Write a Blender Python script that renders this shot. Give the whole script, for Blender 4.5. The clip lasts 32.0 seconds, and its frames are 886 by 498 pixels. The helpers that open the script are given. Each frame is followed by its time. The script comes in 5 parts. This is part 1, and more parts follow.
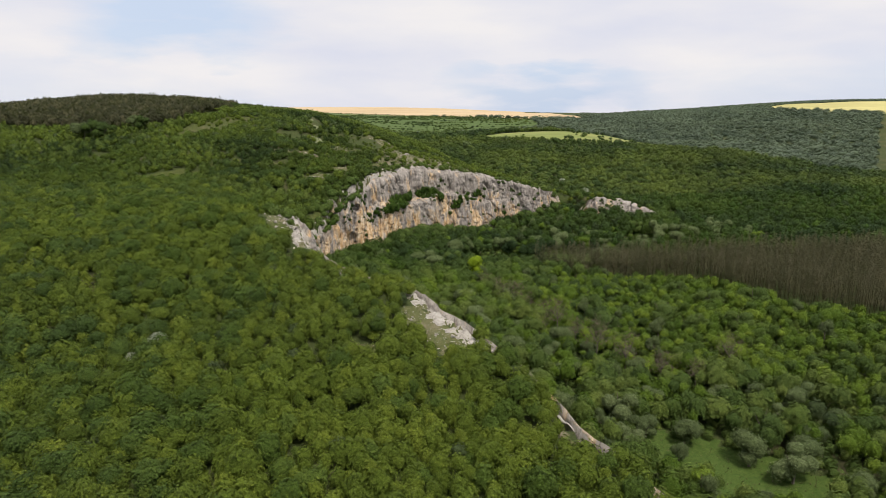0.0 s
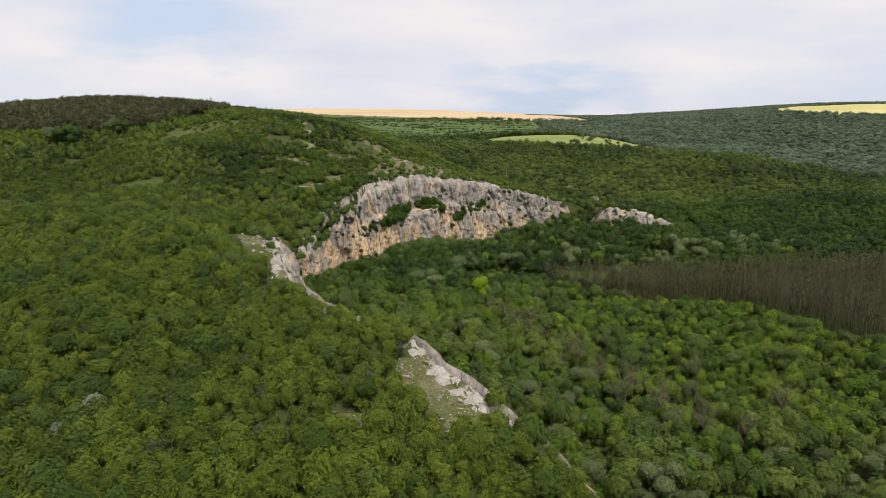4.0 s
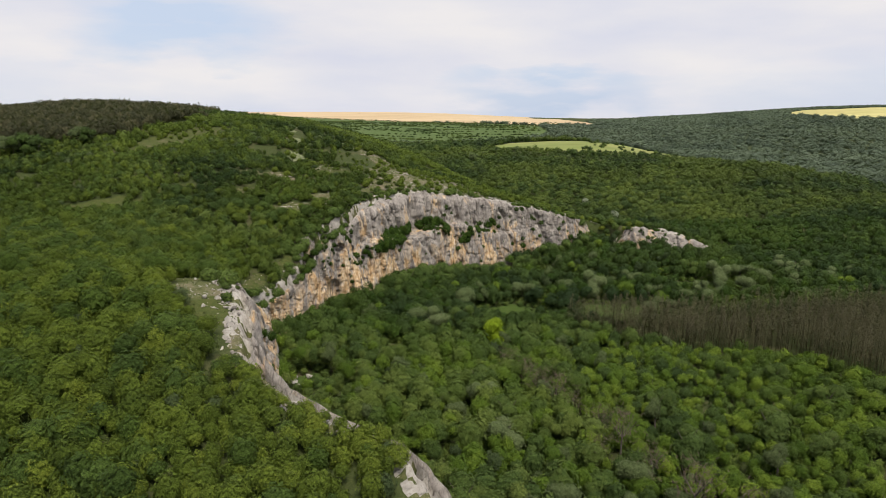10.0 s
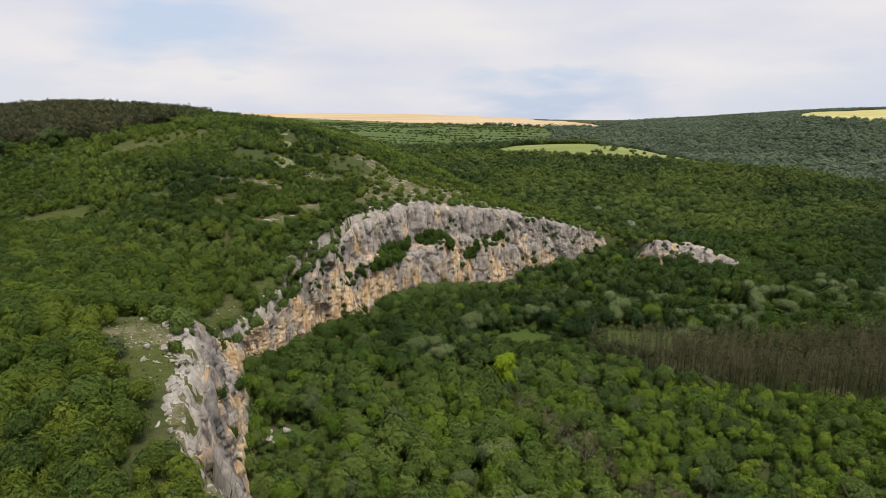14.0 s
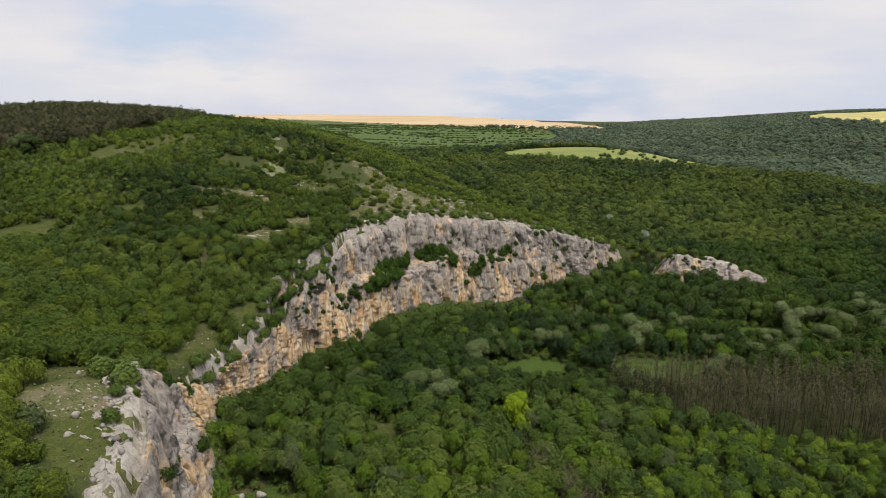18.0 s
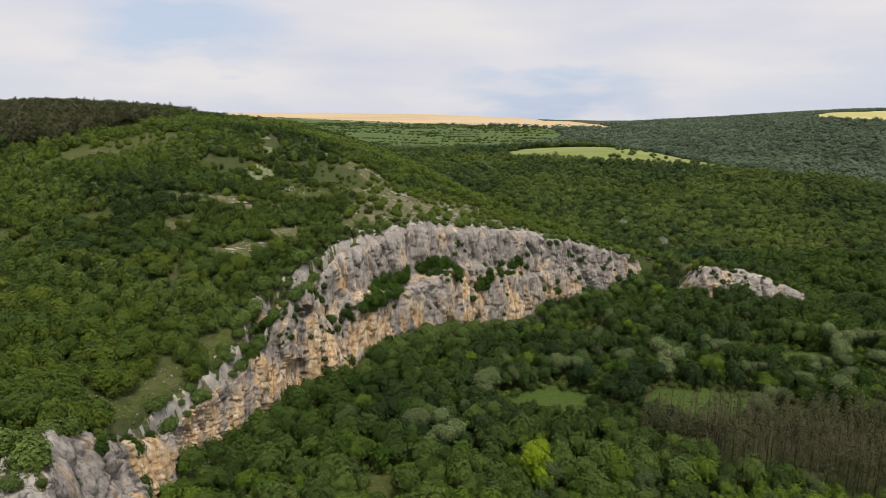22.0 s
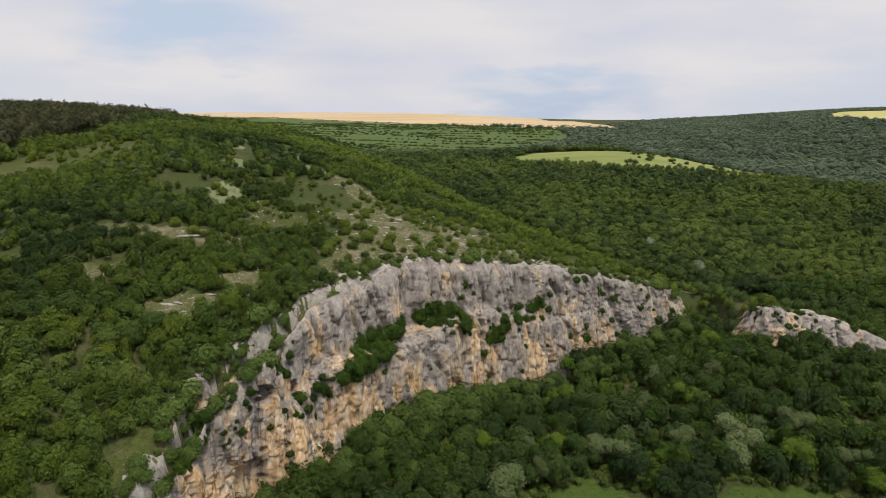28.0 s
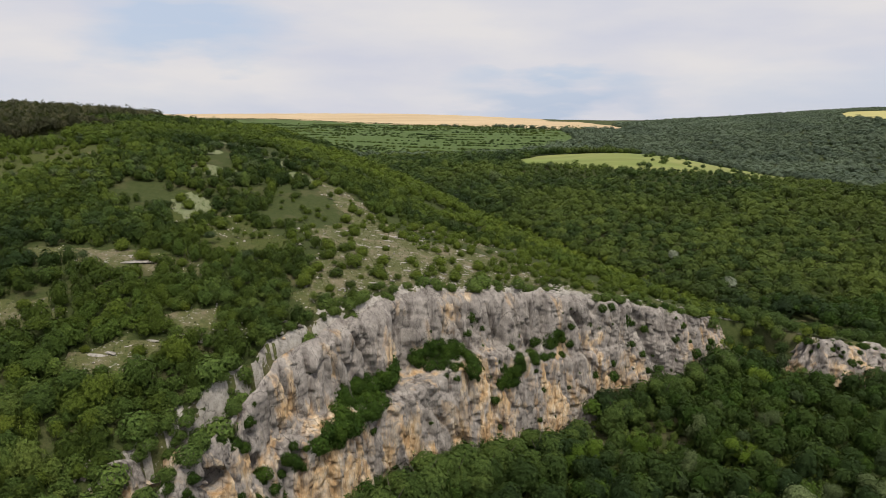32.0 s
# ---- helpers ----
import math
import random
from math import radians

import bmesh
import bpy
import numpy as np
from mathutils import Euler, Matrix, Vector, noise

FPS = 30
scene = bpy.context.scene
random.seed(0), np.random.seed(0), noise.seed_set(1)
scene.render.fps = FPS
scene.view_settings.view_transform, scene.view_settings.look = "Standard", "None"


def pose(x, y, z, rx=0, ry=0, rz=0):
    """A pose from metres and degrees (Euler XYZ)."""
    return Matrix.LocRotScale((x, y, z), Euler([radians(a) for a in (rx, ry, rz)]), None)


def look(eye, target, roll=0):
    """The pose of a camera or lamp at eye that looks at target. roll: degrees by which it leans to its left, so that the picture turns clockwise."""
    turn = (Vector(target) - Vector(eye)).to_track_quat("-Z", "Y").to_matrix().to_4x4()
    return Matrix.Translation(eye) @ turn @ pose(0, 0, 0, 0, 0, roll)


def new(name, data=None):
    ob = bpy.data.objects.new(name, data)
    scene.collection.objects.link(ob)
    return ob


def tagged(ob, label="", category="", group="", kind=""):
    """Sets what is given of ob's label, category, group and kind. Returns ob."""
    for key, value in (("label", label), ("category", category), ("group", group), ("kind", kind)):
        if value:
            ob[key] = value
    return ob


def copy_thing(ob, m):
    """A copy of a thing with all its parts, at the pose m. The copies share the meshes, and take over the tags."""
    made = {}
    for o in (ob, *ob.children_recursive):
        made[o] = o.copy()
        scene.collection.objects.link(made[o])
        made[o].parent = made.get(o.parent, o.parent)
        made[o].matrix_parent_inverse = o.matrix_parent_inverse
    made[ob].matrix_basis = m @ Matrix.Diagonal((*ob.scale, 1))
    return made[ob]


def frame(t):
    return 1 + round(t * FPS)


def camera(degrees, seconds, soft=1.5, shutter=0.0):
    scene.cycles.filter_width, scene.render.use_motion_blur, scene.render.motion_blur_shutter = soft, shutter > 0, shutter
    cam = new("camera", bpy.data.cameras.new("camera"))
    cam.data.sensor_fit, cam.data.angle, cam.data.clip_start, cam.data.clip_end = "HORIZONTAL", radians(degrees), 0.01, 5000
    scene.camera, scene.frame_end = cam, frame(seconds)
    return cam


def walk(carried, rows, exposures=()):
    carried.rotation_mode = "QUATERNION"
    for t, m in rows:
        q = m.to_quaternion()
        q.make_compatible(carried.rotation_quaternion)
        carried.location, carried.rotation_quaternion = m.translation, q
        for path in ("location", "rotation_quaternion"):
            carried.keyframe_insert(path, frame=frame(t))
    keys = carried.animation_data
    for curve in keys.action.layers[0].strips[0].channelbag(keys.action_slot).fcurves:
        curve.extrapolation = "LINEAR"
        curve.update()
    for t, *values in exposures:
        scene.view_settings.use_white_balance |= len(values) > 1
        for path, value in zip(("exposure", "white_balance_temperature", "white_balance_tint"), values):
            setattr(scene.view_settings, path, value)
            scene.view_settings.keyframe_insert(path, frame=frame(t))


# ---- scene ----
cam = camera(70.0, 32.0, soft=0.75)

PATH = [
    (0, (0.23, -0.451, 87.241), (0.282, 1.495, 86.783), -0.1),
    (1, (0.173, 6.619, 87.243), (0.226, 8.565, 86.784), -0.1),
    (2, (0.197, 13.668, 87.391), (0.25, 15.615, 86.933), -0.1),
    (3, (0.135, 20.798, 87.903), (0.187, 22.744, 87.447), -0.0),
    (3.5, (0.071, 24.241, 88.139), (0.124, 26.188, 87.684), 0.0),
    (5.5, (0.093, 38.048, 88.209), (0.145, 39.996, 87.758), 0.0),
    (6, (0.032, 41.618, 88.424), (0.084, 43.566, 87.974), 0.0),
    (7, (0.103, 48.978, 89.567), (0.153, 50.926, 89.117), -0.0),
    (8, (0.174, 55.844, 90.235), (0.222, 57.793, 89.788), -0.0),
    (9, (0.156, 62.476, 90.158), (0.204, 64.425, 89.712), 0.0),
    (10, (0.194, 69.968, 89.763), (0.24, 71.917, 89.317), 0.0),
    (11, (0.361, 77.377, 89.391), (0.406, 79.326, 88.947), 0.1),
    (12, (0.275, 84.684, 89.171), (0.318, 86.634, 88.727), 0.0),
    (13, (0.029, 92.141, 89.268), (0.073, 94.091, 88.825), 0.1),
    (14, (0.179, 99.761, 89.454), (0.22, 101.711, 89.012), 0.1),
    (15, (0.124, 107.223, 90.12), (0.166, 109.173, 89.678), 0.2),
    (15.5, (0.263, 110.842, 90.351), (0.302, 112.793, 89.91), 0.1),
    (17.5, (0.578, 120.553, 90.527), (0.613, 122.504, 90.088), 0.1),
    (18, (0.516, 122.652, 90.401), (0.551, 124.603, 89.962), 0.1),
    (19, (0.45, 128.028, 90.114), (0.484, 129.979, 89.675), 0.0),
    (20, (0.143, 134.161, 89.536), (0.176, 136.112, 89.098), 0.1),
    (21, (-0.281, 140.712, 89.529), (-0.246, 142.663, 89.088), 0.2),
    (22, (-0.326, 147.937, 89.646), (-0.292, 149.887, 89.203), 0.2),
    (23, (-0.334, 155.584, 90.737), (-0.301, 157.533, 90.292), 0.1),
    (24, (-0.37, 163.238, 91.967), (-0.336, 165.187, 91.521), 0.1),
    (25, (-0.592, 170.816, 92.879), (-0.557, 172.765, 92.431), 0.2),
    (25.5, (-0.46, 174.63, 92.814), (-0.426, 176.579, 92.367), 0.1),
    (27.5, (-0.293, 189.567, 92.012), (-0.261, 191.517, 91.565), 0.1),
    (28, (-0.471, 193.469, 91.866), (-0.438, 195.418, 91.419), 0.1),
    (29, (-0.35, 200.553, 91.795), (-0.319, 202.502, 91.348), 0.1),
    (30, (-0.371, 208.309, 91.686), (-0.339, 210.259, 91.239), 0.0),
    (31, (-0.372, 215.834, 91.502), (-0.34, 217.783, 91.055), 0.0),
    (32, (-0.255, 223.474, 91.195), (-0.225, 225.424, 90.75), -0.0),
]
walk(cam, [(t, look(eye, target, roll)) for t, eye, target, roll in PATH], exposures=[(0.0, 0.13), (10.0, 0.08), (20.0, 0.0), (32.0, -0.09)])

# ---- light ----
SUN_EL, SUN_AZ = 64.0, 150.0      # degrees; azimuth clockwise from +y
sun_way = Vector((math.sin(radians(SUN_AZ)) * math.cos(radians(SUN_EL)), math.cos(radians(SUN_AZ)) * math.cos(radians(SUN_EL)), math.sin(radians(SUN_EL))))
sun = new("sun", bpy.data.lights.new("sun", "SUN"))
sun.data.energy, sun.data.angle, sun.data.color = 3.3, radians(14), (1.0, 0.94, 0.84)
sun.matrix_world = look(sun_way * 600, (0, 0, 0))


def nodes_of(tree, *rows):
    """Nodes by short name: (key, type, {inputs or attributes})."""
    made = {}
    for key, kind, values in rows:
        n = tree.nodes.new(kind)
        for k, v in values.items():
            if isinstance(k, int) or k in n.inputs:
                n.inputs[k].default_value = v
        made[key] = n
    return made


world = bpy.data.worlds.new("sky")
world.use_nodes = True
scene.world = world
wt = world.node_tree
wt.nodes.clear()
w_sky = wt.nodes.new("ShaderNodeTexSky")
w_sky.sky_type, w_sky.sun_disc = "NISHITA", False
w_sky.sun_elevation, w_sky.sun_rotation = radians(SUN_EL), radians(SUN_AZ)
w_sky.air_density, w_sky.dust_density, w_sky.altitude = 1.0, 1.5, 200
w_tc = wt.nodes.new("ShaderNodeTexCoord")
w_map = wt.nodes.new("ShaderNodeMapping")
w_map.inputs["Scale"].default_value = (1.0, 1.0, 4.0)
w_n1 = wt.nodes.new("ShaderNodeTexNoise")
w_n1.inputs["Scale"].default_value, w_n1.inputs["Detail"].default_value, w_n1.inputs["Roughness"].default_value = 1.7, 6.0, 0.52
w_n1.inputs["Distortion"].default_value = 0.35
w_ramp = wt.nodes.new("ShaderNodeValToRGB")
w_ramp.color_ramp.elements[0].position, w_ramp.color_ramp.elements[1].position = 0.30, 0.52
w_ramp.color_ramp.elements[0].color, w_ramp.color_ramp.elements[1].color = (0.45, 0.45, 0.45, 1), (1, 1, 1, 1)
w_n2 = wt.nodes.new("ShaderNodeTexNoise")
w_n2.inputs["Scale"].default_value, w_n2.inputs["Detail"].default_value = 3.1, 5.0
w_cloud = wt.nodes.new("ShaderNodeValToRGB")
w_cloud.color_ramp.elements[0].position, w_cloud.color_ramp.elements[1].position = 0.32, 0.66
w_cloud.color_ramp.elements[0].color, w_cloud.color_ramp.elements[1].color = (6.6, 6.75, 7.7, 1), (8.1, 7.85, 7.9, 1)
w_mix = wt.nodes.new("ShaderNodeMix")
w_mix.data_type = "RGBA"
w_bg = wt.nodes.new("ShaderNodeBackground")
w_bg.inputs["Strength"].default_value = 0.1
w_out = wt.nodes.new("ShaderNodeOutputWorld")
wt.links.new(w_tc.outputs["Generated"], w_map.inputs["Vector"])
wt.links.new(w_map.outputs[0], w_n1.inputs["Vector"])
wt.links.new(w_map.outputs[0], w_n2.inputs["Vector"])
wt.links.new(w_n1.outputs[0], w_ramp.inputs[0])
wt.links.new(w_n2.outputs[0], w_cloud.inputs[0])
# openings in the cloud: (direction, how wide)
w_turn = wt.nodes.new("ShaderNodeMixRGB")
w_turn.blend_type, w_turn.inputs[0].default_value = "LINEAR_LIGHT", 0.085
w_n3 = wt.nodes.new("ShaderNodeTexNoise")
w_n3.inputs["Scale"].default_value, w_n3.inputs["Detail"].default_value = 7.0, 6.0
wt.links.new(w_map.outputs[0], w_n3.inputs["Vector"])
wt.links.new(w_tc.outputs["Generated"], w_turn.inputs[1])
wt.links.new(w_n3.outputs["Color"], w_turn.inputs[2])
w_cover = w_ramp.outputs[0]
for way, flat, wide in (((-0.35, 0.93, 0.105), 2.6, 0.13), ((0.19, 0.98, 0.012), 4.5, 0.15), ((-0.9, 0.3, 0.5), 1.5, 0.4), ((0.7, -0.6, 0.5), 1.5, 0.4)):
    w_off = wt.nodes.new("ShaderNodeVectorMath")
    w_off.operation = "SUBTRACT"
    w_off.inputs[1].default_value = way
    w_flat = wt.nodes.new("ShaderNodeVectorMath")
    w_flat.operation = "MULTIPLY"
    w_flat.inputs[1].default_value = (1, 1, flat)
    w_len = wt.nodes.new("ShaderNodeVectorMath")
    w_len.operation = "LENGTH"
    w_edge = wt.nodes.new("ShaderNodeMapRange")
    w_edge.inputs["From Min"].default_value, w_edge.inputs["From Max"].default_value = wide * 0.45, wide * 1.25
    w_edge.inputs["To Min"].default_value = 0.25
    w_min = wt.nodes.new("ShaderNodeMath")
    w_min.operation = "MULTIPLY"
    wt.links.new(w_turn.outputs[0], w_off.inputs[0])
    wt.links.new(w_off.outputs[0], w_flat.inputs[0])
    wt.links.new(w_flat.outputs[0], w_len.inputs[0])
    wt.links.new(w_len.outputs["Value"], w_edge.inputs[0])
    wt.links.new(w_edge.outputs[0], w_min.inputs[0])
    wt.links.new(w_cover, w_min.inputs[1])
    w_cover = w_min.outputs[0]
wt.links.new(w_cover, w_mix.inputs[0])
w_haze = wt.nodes.new("ShaderNodeMix")      # thin high cloud over the open sky
w_haze.data_type = "RGBA"
w_haze.inputs[0].default_value, w_haze.inputs[7].default_value = 0.8, (5.4, 6.6, 8.6, 1)
wt.links.new(w_sky.outputs[0], w_haze.inputs[6])
wt.links.new(w_haze.outputs[2], w_mix.inputs[6])
wt.links.new(w_cloud.outputs[0], w_mix.inputs[7])
wt.links.new(w_mix.outputs[2], w_bg.inputs[0])
wt.links.new(w_bg.outputs[0], w_out.inputs[0])


# ---- materials ----
def material(name):
    m = bpy.data.materials.new(name)
    m.use_nodes = True
    t = m.node_tree
    t.nodes.clear()
    out = t.nodes.new("ShaderNodeOutputMaterial")
    b = t.nodes.new("ShaderNodeBsdfPrincipled")
    t.links.new(b.outputs[0], out.inputs[0])
    return m, t, b, out


def noise_node(t, scale, detail=4.0, rough=0.55, stretch=None, distortion=0.0):
    n = t.nodes.new("ShaderNodeTexNoise")
    n.inputs["Scale"].default_value, n.inputs["Detail"].default_value = scale, detail
    n.inputs["Roughness"].default_value, n.inputs["Distortion"].default_value = rough, distortion
    tc = t.nodes.new("ShaderNodeTexCoord")
    mp = t.nodes.new("ShaderNodeMapping")
    if stretch:
        mp.inputs["Scale"].default_value = stretch
    t.links.new(tc.outputs["Object"], mp.inputs["Vector"])
    t.links.new(mp.outputs[0], n.inputs["Vector"])
    return n


def ramp_node(t, source, *stops):
    r = t.nodes.new("ShaderNodeValToRGB")
    while len(r.color_ramp.elements) < len(stops):
        r.color_ramp.elements.new(0.5)
    for e, (p, c) in zip(r.color_ramp.elements, stops):
        e.position, e.color = p, (*c, 1) if len(c) == 3 else c
    t.links.new(source, r.inputs[0])
    return r


def mix_node(t, fac, a, b, how="MIX"):
    m = t.nodes.new("ShaderNodeMix")
    m.data_type, m.blend_type = "RGBA", how
    for sock, v in ((m.inputs[0], fac), (m.inputs[6], a), (m.inputs[7], b)):
        if isinstance(v, bpy.types.NodeSocket):
            t.links.new(v, sock)
        else:
            sock.default_value = v if isinstance(v, float) else (*v, 1)
    return m


def bump_node(t, b, height, strength, distance):
    n = t.nodes.new("ShaderNodeBump")
    n.inputs["Strength"].default_value, n.inputs["Distance"].default_value = strength, distance
    t.links.new(height, n.inputs["Height"])
    t.links.new(n.outputs[0], b.inputs["Normal"])


def leaf_material(name, dark, mid, light, glow=0.12, patch=None):
    """Foliage: tone varies by crown (attribute), by clump, by leaf and by slow patches of the wood; shade in the leaf
    gaps is painted into the colour.
    """
    m, t, b, out = material(name)
    at = t.nodes.new("ShaderNodeAttribute")
    at.attribute_name = "tone"
    geo = t.nodes.new("ShaderNodeNewGeometry")
    add = t.nodes.new("ShaderNodeMath")
    add.operation = "MULTIPLY_ADD"
    add.inputs[1].default_value = 0.20
    t.links.new(geo.outputs["Random Per Island"], add.inputs[0])
    t.links.new(at.outputs["Fac"], add.inputs[2])
    oi = t.nodes.new("ShaderNodeObjectInfo")
    add2 = t.nodes.new("ShaderNodeMath")
    add2.operation = "MULTIPLY_ADD"
    add2.inputs[1].default_value = 0.12
    t.links.new(oi.outputs["Random"], add2.inputs[0])
    t.links.new(add.outputs[0], add2.inputs[2])
    col = ramp_node(t, add2.outputs[0], (0.08, dark), (0.52, mid), (1.0, light)).outputs[0]
    if patch:
        n = noise_node(t, 0.012, 3.0)
        f = ramp_node(t, n.outputs[0], (0.42, (0, 0, 0)), (0.62, (1, 1, 1)))
        col = mix_node(t, f.outputs[0], col, mix_node(t, 0.45, col, patch).outputs[2]).outputs[2]
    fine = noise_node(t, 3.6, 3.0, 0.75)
    # low spots of the bump darken the colour, painting shade between leaves
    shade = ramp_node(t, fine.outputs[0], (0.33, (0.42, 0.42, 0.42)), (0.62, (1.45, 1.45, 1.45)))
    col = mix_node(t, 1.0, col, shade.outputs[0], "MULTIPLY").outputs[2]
    t.links.new(col, b.inputs["Base Color"])
    b.inputs["Roughness"].default_value = 0.65
    b.inputs["Specular IOR Level"].default_value = 0.1
    bump_node(t, b, fine.outputs[0], 1.0, 0.5)
    tr = t.nodes.new("ShaderNodeBsdfTranslucent")
    t.links.new(mix_node(t, 0.35, col, (0.16, 0.25, 0.02)).outputs[2], tr.inputs[0])
    ms = t.nodes.new("ShaderNodeMixShader")
    ms.inputs[0].default_value = glow
    t.links.new(b.outputs[0], ms.inputs[1])
    t.links.new(tr.outputs[0], ms.inputs[2])
    cut = t.nodes.new("ShaderNodeBsdfTransparent")
    lace = noise_node(t, 5.2, 3.0, 0.7)
    gap = ramp_node(t, lace.outputs[0], (0.455, (1, 1, 1)), (0.47, (0, 0, 0)))
    m2 = t.nodes.new("ShaderNodeMixShader")
    t.links.new(gap.outputs[0], m2.inputs[0])
    t.links.new(ms.outputs[0], m2.inputs[1])
    t.links.new(cut.outputs[0], m2.inputs[2])
    t.links.new(m2.outputs[0], out.inputs[0])
    return m


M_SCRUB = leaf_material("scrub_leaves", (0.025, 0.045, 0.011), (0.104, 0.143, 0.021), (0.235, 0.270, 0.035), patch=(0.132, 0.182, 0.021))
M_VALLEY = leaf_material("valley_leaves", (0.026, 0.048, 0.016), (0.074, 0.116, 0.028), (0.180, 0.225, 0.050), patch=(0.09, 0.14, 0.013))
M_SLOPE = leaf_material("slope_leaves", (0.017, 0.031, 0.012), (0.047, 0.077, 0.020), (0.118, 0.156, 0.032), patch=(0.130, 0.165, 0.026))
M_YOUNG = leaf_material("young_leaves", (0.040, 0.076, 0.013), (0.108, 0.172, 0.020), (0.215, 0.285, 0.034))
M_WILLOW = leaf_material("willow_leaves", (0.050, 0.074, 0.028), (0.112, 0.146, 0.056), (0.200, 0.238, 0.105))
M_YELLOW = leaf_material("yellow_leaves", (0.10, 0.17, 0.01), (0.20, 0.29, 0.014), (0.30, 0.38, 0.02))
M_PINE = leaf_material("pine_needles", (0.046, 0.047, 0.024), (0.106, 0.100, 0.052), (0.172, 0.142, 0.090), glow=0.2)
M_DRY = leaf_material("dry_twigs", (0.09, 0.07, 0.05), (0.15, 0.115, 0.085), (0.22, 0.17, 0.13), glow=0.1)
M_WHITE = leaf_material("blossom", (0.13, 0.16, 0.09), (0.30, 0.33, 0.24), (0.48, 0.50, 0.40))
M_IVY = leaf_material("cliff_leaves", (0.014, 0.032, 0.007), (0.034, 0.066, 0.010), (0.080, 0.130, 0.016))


def bark_material():
    m, t, b, out = material("bark")
    n = noise_node(t, 6.0, 4.0, stretch=(1, 1, 0.2))
    r = ramp_node(t, n.outputs[0], (0.3, (0.07, 0.055, 0.042)), (0.7, (0.19, 0.16, 0.13)))
    t.links.new(r.outputs[0], b.inputs["Base Color"])
    b.inputs["Roughness"].default_value = 0.9
    bump_node(t, b, n.outputs[0], 0.6, 0.05)
    return m


M_BARK = bark_material()


def ground_material(name, grass, dry, soil, soil_at=(0.52, 0.66), fleck=0.0, patch=0.06):
    m, t, b, out = material(name)
    n1 = noise_node(t, patch, 6.0, 0.65)
    n2 = noise_node(t, 0.9, 6.0, 0.65)
    n3 = noise_node(t, 4.5, 3.0, 0.6)
    a = ramp_node(t, n2.outputs[0], (0.32, grass), (0.68, dry))
    s = ramp_node(t, n1.outputs[0], (soil_at[0], (0, 0, 0)), (soil_at[1], (1, 1, 1)))
    col = mix_node(t, s.outputs[0], a.outputs[0], soil).outputs[2]
    fine = ramp_node(t, n3.outputs[0], (0.25, (0.55, 0.55, 0.55)), (0.75, (1.35, 1.35, 1.35)))
    col = mix_node(t, 1.0, col, fine.outputs[0], "MULTIPLY").outputs[2]
    if fleck:
        n4 = noise_node(t, 1.6, 5.0, 0.7)
        f = ramp_node(t, n4.outputs[0], (0.66 - fleck, (0, 0, 0)), (0.70 - fleck, (1, 1, 1)))
        col = mix_node(t, f.outputs[0], col, (0.36, 0.34, 0.31)).outputs[2]
    t.links.new(col, b.inputs["Base Color"])
    b.inputs["Roughness"].default_value = 0.95
    b.inputs["Specular IOR Level"].default_value = 0.1
    bump_node(t, b, n3.outputs[0], 0.7, 0.25)
    return m


M_GROUND = ground_material("grassy_ground", (0.038, 0.054, 0.016), (0.070, 0.082, 0.028), (0.105, 0.098, 0.048))
M_MEADOW = ground_material("meadow_grass", (0.044, 0.080, 0.015), (0.080, 0.114, 0.026), (0.10, 0.122, 0.036), (0.6, 0.8))
M_DRYGRASS = ground_material("dry_stony_grass", (0.070, 0.086, 0.027), (0.122, 0.120, 0.050), (0.185, 0.158, 0.100), (0.48, 0.64), fleck=0.06, patch=0.16)
M_SWARD = ground_material("thin_sward", (0.048, 0.066, 0.016), (0.092, 0.100, 0.030), (0.135, 0.115, 0.066), (0.54, 0.72), fleck=0.0, patch=0.14)
M_PALE = ground_material("pale_flowering_grass", (0.12, 0.15, 0.06), (0.24, 0.25, 0.15), (0.17, 0.18, 0.09), (0.5, 0.7))
M_TERRACE = ground_material("terrace_grass", (0.066, 0.104, 0.034), (0.108, 0.150, 0.048), (0.090, 0.122, 0.044), (0.5, 0.7))


def crop_material(name, a, b_, streak):
    m, t, b, out = material(name)
    n = noise_node(t, 0.004, 4.0, 0.6, stretch=(1, 2.5, 1))
    r = ramp_node(t, n.outputs[0], (0.35, a), (0.65, b_))
    n2 = noise_node(t, 0.05, 3.0, 0.5, stretch=streak)
    f = ramp_node(t, n2.outputs[0], (0.3, (0.88, 0.88, 0.88)), (0.7, (1.1, 1.1, 1.1)))
    t.links.new(mix_node(t, 1.0, r.outputs[0], f.outputs[0], "MULTIPLY").outputs[2], b.inputs["Base Color"])
    b.inputs["Roughness"].default_value = 0.9
    b.inputs["Specular IOR Level"].default_value = 0.1
    bump_node(t, b, n2.outputs[0], 0.5, 0.5)
    return m


M_WHEAT = crop_material("ripe_wheat", (0.46, 0.34, 0.20), (0.55, 0.42, 0.26), (0.2, 3, 1))
M_YELLOWCROP = crop_material("yellow_green_crop", (0.40, 0.36, 0.14), (0.50, 0.45, 0.19), (3, 0.2, 1))
M_GREENCROP = crop_material("green_crop", (0.13, 0.19, 0.045), (0.25, 0.25, 0.09), (0.3, 2, 1))


